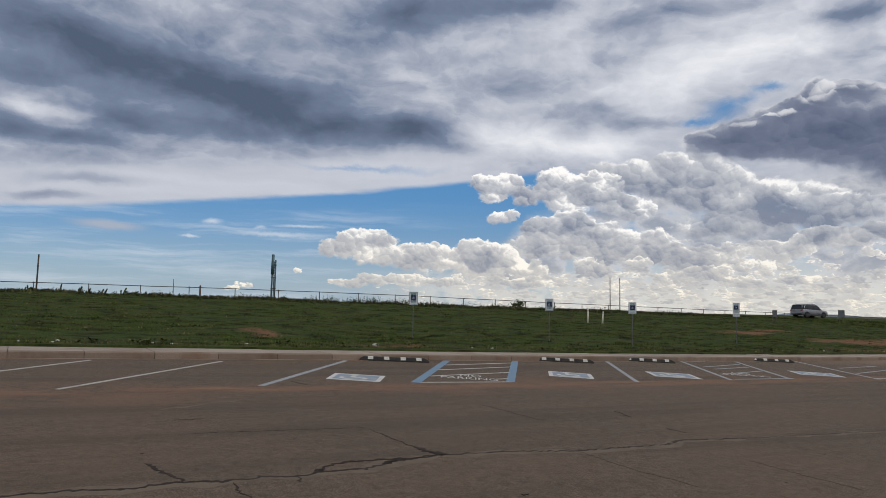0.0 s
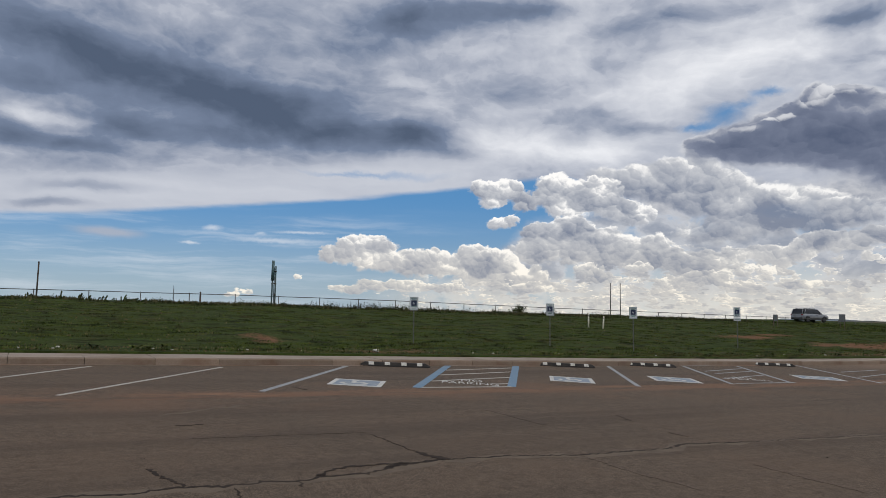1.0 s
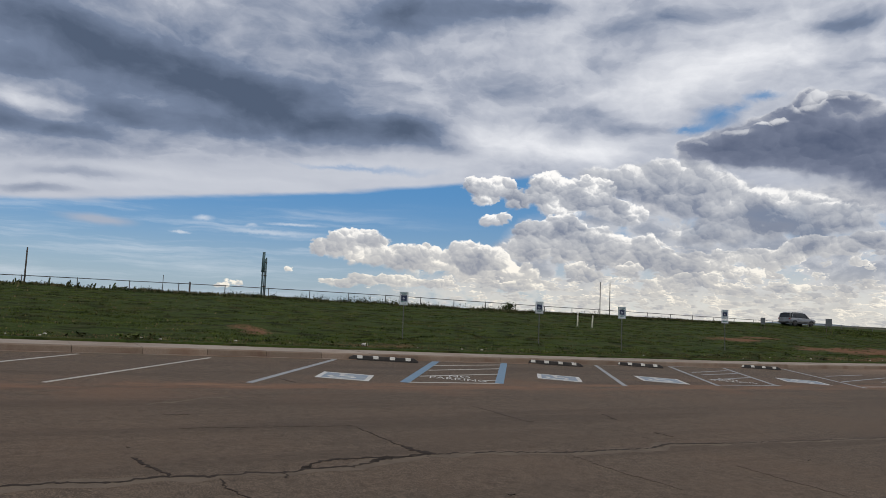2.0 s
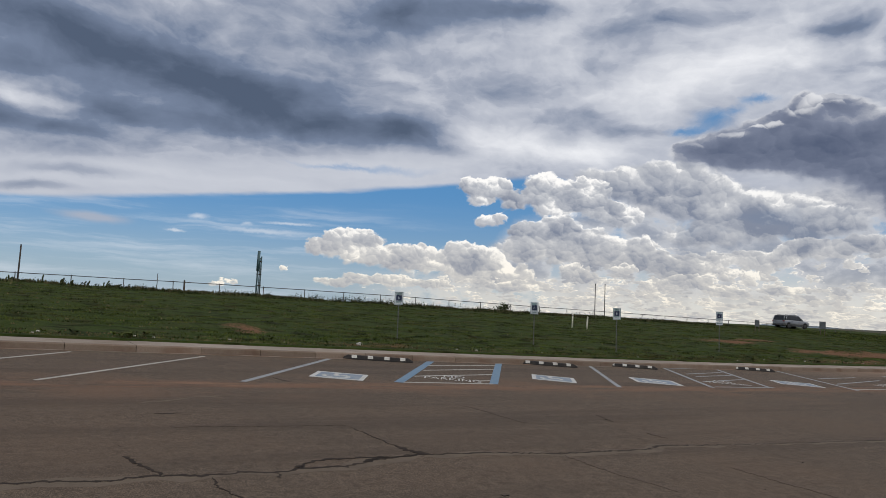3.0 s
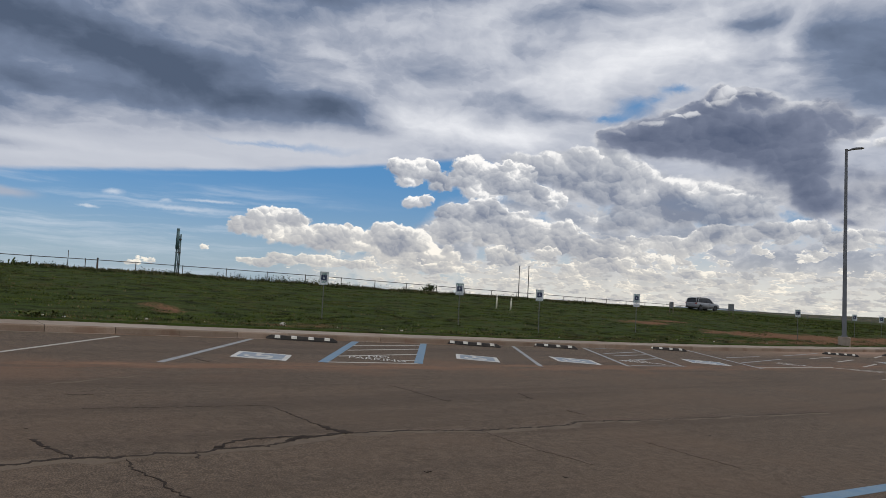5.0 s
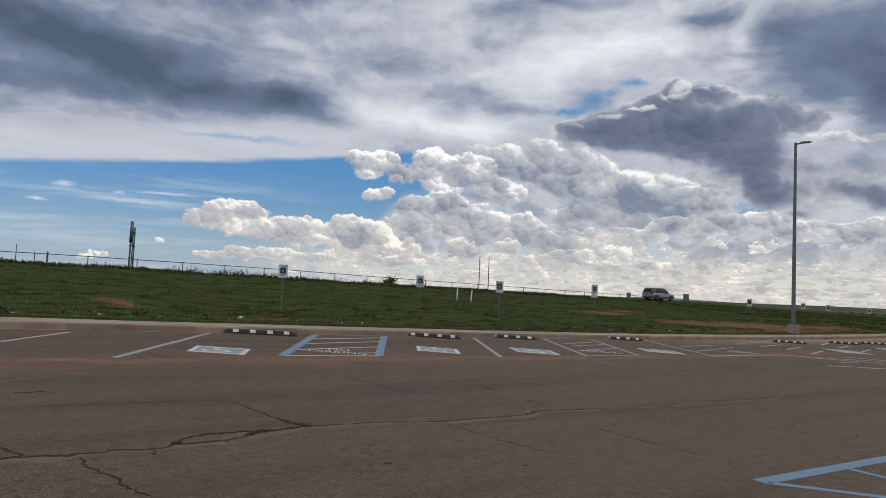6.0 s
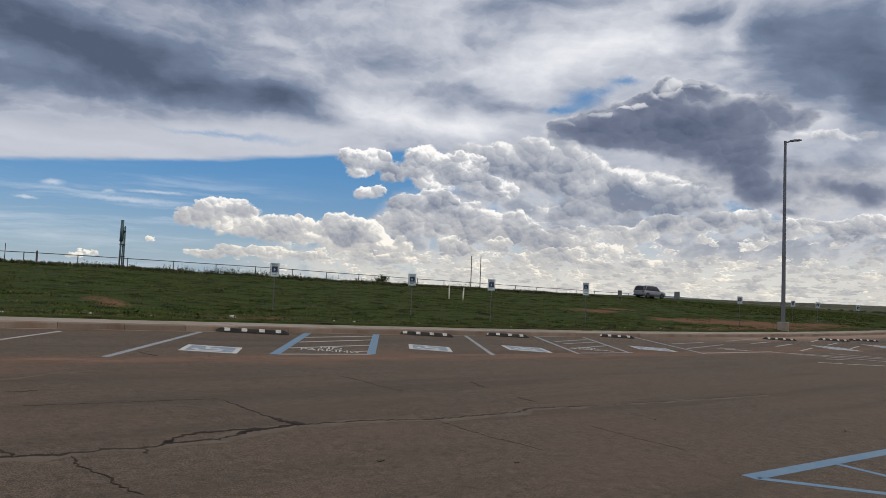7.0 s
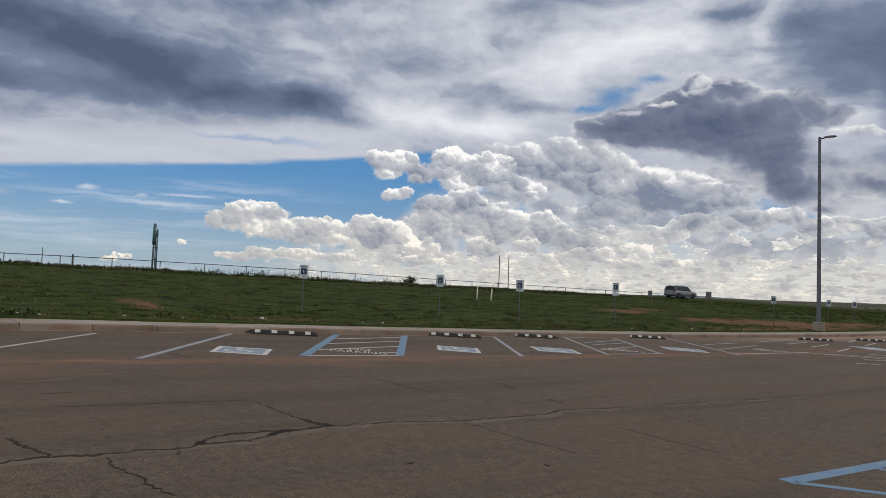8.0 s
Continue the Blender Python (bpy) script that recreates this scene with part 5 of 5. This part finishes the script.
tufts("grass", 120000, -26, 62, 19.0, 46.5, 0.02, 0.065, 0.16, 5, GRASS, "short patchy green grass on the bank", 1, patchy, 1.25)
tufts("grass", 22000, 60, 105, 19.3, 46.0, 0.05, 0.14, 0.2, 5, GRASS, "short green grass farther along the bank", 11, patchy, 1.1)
tufts("dry_grass", 3600, -26, 70, 18.95, 19.9, 0.02, 0.06, 0.10, 4, DRYGRASS, "dry yellow grass along the walk", 2, None, 2.0)
tufts("dry_grass", 1600, -10, 62, 20.0, 46.0, 0.03, 0.08, 0.14, 3, DRYGRASS, "scattered dry stalks in the grass", 3)
tufts("rough_grass", 4200, -18, 60, 42.4, 46.3, 0.05, 0.17, 0.15, 5, WEED, "rough dark grass along the crest", 4, ragged)
tufts("dry_grass", 4200, -18, 60, 43.0, 46.6, 0.07, 0.24, 0.15, 4, CRESTGRASS, "taller tan and olive grass along the fence", 14, ragged)


def weeds(name, spots, mat, label):
    """Leafy stalks in clumps."""
    rnd = random.Random(7)
    vs, fs = [], []
    for s, n, h, k in spots:
        x, y = xy(s, n)
        z = land_z(s, n)
        for _ in range(k):
            bx, by = x + rnd.gauss(0, 0.22), y + rnd.gauss(0, 0.22)
            hh = h * rnd.uniform(0.45, 1.0)
            tx, ty = bx + rnd.gauss(0, 0.10) * hh, by + rnd.gauss(0, 0.10) * hh
            i = len(vs)
            vs += [(bx - 0.008, by, z), (bx + 0.008, by, z), (tx, ty, z + hh)]
            fs.append((i, i + 1, i + 2))
            for q in range(9):
                t = rnd.uniform(0.25, 1.05)
                cx, cy, cz = bx + (tx - bx) * t, by + (ty - by) * t, z + hh * t
                a, l = rnd.uniform(0, math.tau), rnd.uniform(0.05, 0.12) * (1.3 - 0.5 * t)
                ex, ey, ez = math.cos(a) * l, math.sin(a) * l, rnd.uniform(-0.3, 0.8) * l
                wx, wy = -math.sin(a) * l * 0.35, math.cos(a) * l * 0.35
                i = len(vs)
                vs += [(cx, cy, cz), (cx + ex * 0.5 + wx, cy + ey * 0.5 + wy, cz + ez * 0.5), (cx + ex, cy + ey, cz + ez), (cx + ex * 0.5 - wx, cy + ey * 0.5 - wy, cz + ez * 0.5)]
                fs.append((i, i + 1, i + 2, i + 3))
    me = bpy.data.meshes.new(name)
    me.from_pydata(vs, [], fs)
    return tagged(piece(name, me, mat), label, "weeds", kind="stuff")


rnd = random.Random(21)
spots = [(rnd.gauss(c, w), rnd.uniform(43.6, 45.8), rnd.uniform(h * 0.7, h * 1.3), rnd.randint(3, 7))
         for c, w, h, k in ((3.0, 3.0, 0.3, 12), (12.0, 2.5, 0.35, 14), (19.5, 2.0, 0.45, 22), (23.0, 2.0, 0.45, 22),
                            (27.0, 2.5, 0.35, 18), (33.0, 3.0, 0.35, 18), (42.0, 5.0, 0.3, 16), (-3.0, 1.5, 0.45, 8)) for _ in range(k)]
weeds("weeds", spots, WEED, "leafy dark weeds along the crest")
weeds("weeds", [(rnd.uniform(-10, 45), 19.15 + abs(rnd.gauss(0, 0.25)), rnd.uniform(0.05, 0.13), 2) for _ in range(90)] + [(2.8, 19.1, 0.17, 10), (3.0, 19.2, 0.15, 8)], GRASS, "small green weeds at the edge of the walk")


def bush(x, y, h, label):
    rnd = random.Random(5)
    g = land_z(*sn(x, y))
    root = tagged(new("bush"), label, "bush")
    limbs = []
    for k in range(6):
        a = k * math.tau / 6 + rnd.uniform(-0.4, 0.4)
        limbs.append(Vector((math.cos(a) * h * rnd.uniform(0.3, 0.8), math.sin(a) * h * 0.5, h * rnd.uniform(0.55, 0.95))))
    for b in limbs:
        part("limb", tube((0, 0, -0.1), b, 0.03, 0.01, 6), WOOD, root)
    vs, fs = [], []
    for b in limbs:
        for _ in range(60):
            c = b * rnd.uniform(0.6, 1.05) + Vector((rnd.gauss(0, 0.12), rnd.gauss(0, 0.12), rnd.gauss(0, 0.10)))
            l = rnd.uniform(0.05, 0.10)
            u = Vector((rnd.gauss(0, 1), rnd.gauss(0, 1), rnd.gauss(0, 1))).normalized() * l
            w = u.orthogonal().normalized() * l * 0.5
            i = len(vs)
            vs += [c - u, c + w, c + u, c - w]
            fs.append((i, i + 1, i + 2, i + 3))
    me = bpy.data.meshes.new("leaves")
    me.from_pydata([tuple(v) for v in vs], [], fs)
    piece("leaves", me, WEED, root, "dark small leaves")
    root.matrix_world = pose(x, y, g)


bush(5.88, 57.0, 0.55, "low dark scraggy bush on the crest")


def cholla(s, n, h, arms, seed):
    """A cactus of jointed, knobbly arms."""
    rnd = random.Random(seed)
    x, y = xy(s, n)
    root = tagged(new("cholla_cactus"), "dark branching cactus standing on the grassy crest", "cactus", "cacti on the crest")
    for k in range(arms):
        q = Vector((rnd.gauss(0, 0.06), rnd.gauss(0, 0.06), -0.06))
        d = Vector((rnd.gauss(0.25, 0.28), rnd.gauss(0, 0.25), 1.0)).normalized()
        left = h * rnd.uniform(0.55, 1.0)
        while left > 0.05:
            l = min(left, rnd.uniform(0.14, 0.22)) + 0.03
            e = q + d * l
            bm = bmesh.new()
            bmesh.ops.create_icosphere(bm, subdivisions=2, radius=1.0)
            turn = d.to_track_quat("Z", "Y").to_matrix()
            for v in bm.verts:
                u = v.co * (1 + 0.14 * noise.noise(v.co * 3.0 + Vector((k, seed, left))))
                v.co = (q + e) / 2 + turn @ Vector((u.x * 0.045, u.y * 0.045, u.z * (l / 2 + 0.02)))
            part("joint", bm, WEED, root)
            q, left = e - d * 0.02, left - l + 0.02
            d = (d + Vector((rnd.gauss(0.1, 0.35), rnd.gauss(0, 0.3), 0.1))).normalized()
    root.matrix_world = pose(x, y, land_z(s, n))


for a, b, h, k in ((0.3, 45.3, 0.42, 3), (1.8, 45.3, 0.72, 1), (2.0, 45.5, 0.40, 1), (2.8, 45.3, 0.48, 4), (3.2, 45.2, 0.58, 3), (4.1, 45.3, 0.52, 2), (5.1, 45.3, 0.48, 3), (5.7, 45.4, 0.3, 2)):
    cholla(a, b, h, k, int(a * 10))

# brush on the plain
BRUSH = surface("far_brush", (0.022, 0.032, 0.016), (0.045, 0.058, 0.028), (0.030, 0.036, 0.022), 0.8, 0.05, 0.95, island=True)


def far_brush():
    rnd = random.Random(12)
    vs, fs = [], []
    for _ in range(1500):
        d = 130 * (1 + 10 * rnd.random() ** 1.6)
        az = radians(rnd.uniform(29, 58))
        x, y = d * math.sin(az), d * math.cos(az)
        s, n = sn(x, y)
        if n < 64:
            continue
        z = land_z(s, n)
        r = rnd.uniform(0.5, 1.4) * (1 + d / 900)
        if (z + r - 1.7) / d > -0.0065:
            continue
        for _ in range(7):
            cx, cy, cz = x + rnd.gauss(0, r * 0.6), y + rnd.gauss(0, r * 0.6), z + rnd.uniform(0.0, r * 0.5)
            q = rnd.uniform(0.25, 0.55) * r
            i = len(vs)
            vs += [(cx + q * rnd.uniform(0.7, 1.2), cy, cz), (cx, cy + q, cz + q * 0.2), (cx - q * rnd.uniform(0.7, 1.2), cy, cz), (cx, cy - q, cz), (cx + rnd.gauss(0, 0.2) * q, cy, cz + q * rnd.uniform(0.6, 1.1)), (cx, cy, cz - q)]
            for a, b in ((0, 1), (1, 2), (2, 3), (3, 0)):
                fs += [(i + a, i + b, i + 4), (i + b, i + a, i + 5)]
    me = bpy.data.meshes.new("brush")
    me.from_pydata(vs, [], fs)
    tagged(piece("brush", me, BRUSH), "dark low brush scattered over the plain", "brush", kind="stuff")


far_brush()


def mesa():
    """A long flat-topped rise on the horizon."""
    vs, fs = [], []
    d = 3300.0
    k = 40
    for i in range(k + 1):
        t = i / k
        az = radians(24.6 + 6.4 * t)
        h = 9.0 * min(1.0, t * 9, (1 - t) * 3.2) + 1.2 * noise.noise((t * 9, 0, 0))
        for r, z in ((0, -12.0), (60, h - 5.5), (700, h - 6.5), (900, -14.0)):
            vs.append(((d + r) * math.sin(az), (d + r) * math.cos(az), z))
    for i in range(k):
        for j in range(3):
            fs.append((4 * i + j, 4 * i + j + 1, 4 * i + 5 + j, 4 * i + 4 + j))
    tagged(part("mesa", shape(vs, fs), HAZE), "low flat-topped rise on the horizon, coloured bluish by painted haze", "hill", kind="structure")


# distance haze is mixed into the earth colour, paler and bluer than near ground
HAZE = surface("haze_tinted_earth", (0.20, 0.24, 0.27), (0.22, 0.26, 0.29), (0.18, 0.21, 0.23), 0.02, 0.002, 1.0)
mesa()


# ---- litter and stones ----
def scrap(x, y, size, rz, seed):
    rnd = random.Random(seed)
    root_bm = bmesh.new()
    vs = []
    for i in range(7):
        t = i / 6
        c = Vector((size * (t - 0.5), 0.35 * size * math.sin(t * 3.0) + rnd.uniform(-0.05, 0.05) * size, 0.008 + 0.25 * size * (1 - math.sin(t * math.pi))))
        w = 0.16 * size * math.sin(max(0.1, t) * 2.7)
        vs.append([root_bm.verts.new(c + Vector((0, k * w, abs(k) * 0.1 * size))) for k in (-1, 0, 1)])
    for a, b in zip(vs, vs[1:]):
        for k in range(2):
            root_bm.faces.new((a[k], a[k + 1], b[k + 1], b[k]))
    r = bmesh.ops.solidify(root_bm, geom=root_bm.faces[:], thickness=0.004)
    ob = tagged(part("dead_leaf", root_bm, RUST), "curled dark dead leaf lying on asphalt", "leaf", "dead leaves on the lot")
    ob.matrix_world = lot_pose(x, y, rz, 0.004)


for k, (x, y, sz, rz) in enumerate(((0.74, 6.49, 0.075, 10), (2.06, 6.62, 0.055, -20), (4.90, 9.28, 0.05, 40), (7.77, 9.08, 0.05, 70), (-3.0, 7.2, 0.04, 15), (3.6, 7.6, 0.03, 5))):
    scrap(x, y, sz, rz, 30 + k)


def stone(x, y, z, r, mat, seed, label):
    rnd = random.Random(seed)
    bm = bmesh.new()
    bmesh.ops.create_icosphere(bm, subdivisions=2, radius=r)
    for v in bm.verts:
        v.co *= 1 + 0.25 * noise.noise(v.co * (2.0 / r) + Vector((seed, 0, 0)))
        v.co.z *= 0.55
    ob = tagged(part("stone", bm, mat), label, "stone")
    ob.matrix_world = pose(x, y, z + r * 0.3, 0, 0, rnd.uniform(0, 360))


PALESTONE = surface("pale_stone", (0.50, 0.47, 0.42), (0.58, 0.55, 0.50), (0.40, 0.36, 0.30), 40, 6.0, 0.9)
stone(-2.07, 21.37, land_z(*sn(-2.07, 21.37)), 0.10, PALESTONE, 3, "pale stone at the edge of the walk")
for k in range(26):
    s_, n_ = random.Random(90 + k).uniform(-6, 40), 19.1 + 0.5 * random.Random(190 + k).random()
    stone(*xy(s_, n_), land_z(s_, n_), random.Random(290 + k).uniform(0.02, 0.05), PALESTONE, k + 5, "small pale stone at the edge of the walk")


# ---- kerb and walk, piece by piece ----
DIRT = surface("washed_red_dirt", (0.20, 0.125, 0.085), (0.27, 0.175, 0.125), (0.15, 0.10, 0.07), 30, 1.2, 0.95)


def walk_and_kerb():
    root = tagged(new("kerb"), "dusty concrete kerb and walk with joints", "kerb", kind="structure")
    rnd = random.Random(4)

    def slab(s0, s1, n0, n1, z0, z1, z2, ease_edge):
        vs = []
        base = [lot_z(*xy(a, KERB)) for a in (s0, s1)]
        prof = [(n0, z0), (n0, z1 - ease_edge), (n0 + ease_edge, z1), (n1, z2), (n1, z0)]
        for a, zb in zip((s0, s1), base):
            vs += [(*xy(a, n), zb + z) for n, z in prof]
        m = len(prof)
        fs = [(j, (j + 1) % m, m + (j + 1) % m, m + j) for j in range(m)] + [tuple(range(m))[::-1], tuple(range(m, 2 * m))]
        return shape(vs, fs)
    s = -40.0
    while s < 108:
        L = 1.42 + rnd.uniform(-0.02, 0.02)
        dz = rnd.uniform(-0.006, 0.006)
        part("kerb_stone", slab(s + 0.006, s + L - 0.006, KERB, KERB + 0.17, -0.2, 0.148 + dz, 0.150 + dz, 0.025), KERBFACE, root)
        part("slab", slab(s + 0.005, s + L - 0.005, KERB + 0.175, WALK, -0.2, 0.150 + dz, 0.168 + dz, 0.004), CONCRETE, root)
        s += L
    for a, b in ((-3.6, -0.4), (-0.1, 4.3), (4.9, 6.0), (6.4, 9.6), (10.4, 13.0), (14.0, 17.5)):
        pts = [xy(a + (b - a) * q / 8, KERB - 0.10 - 0.01 * math.sin(q * 1.7 + a)) for q in range(9)]
        part("gutter_edge", strip(pts, 0.045, 0.008, 0.008, 700 + int(a * 10), 0.3), CONCRETE, root, "pale worn concrete gutter edge")
    # dirt washed into the gutter
    for k in range(34):
        a = rnd.uniform(-12, 60)
        pts = [xy(a + q * 0.5, KERB - 0.07 - 0.05 * rnd.random()) for q in range(rnd.randint(2, 8))]
        part("gutter_dirt", strip(pts, rnd.uniform(0.05, 0.16), 0.006, 0.03, 400 + k, 0.3), DIRT, root)
    return root


walk_and_kerb()
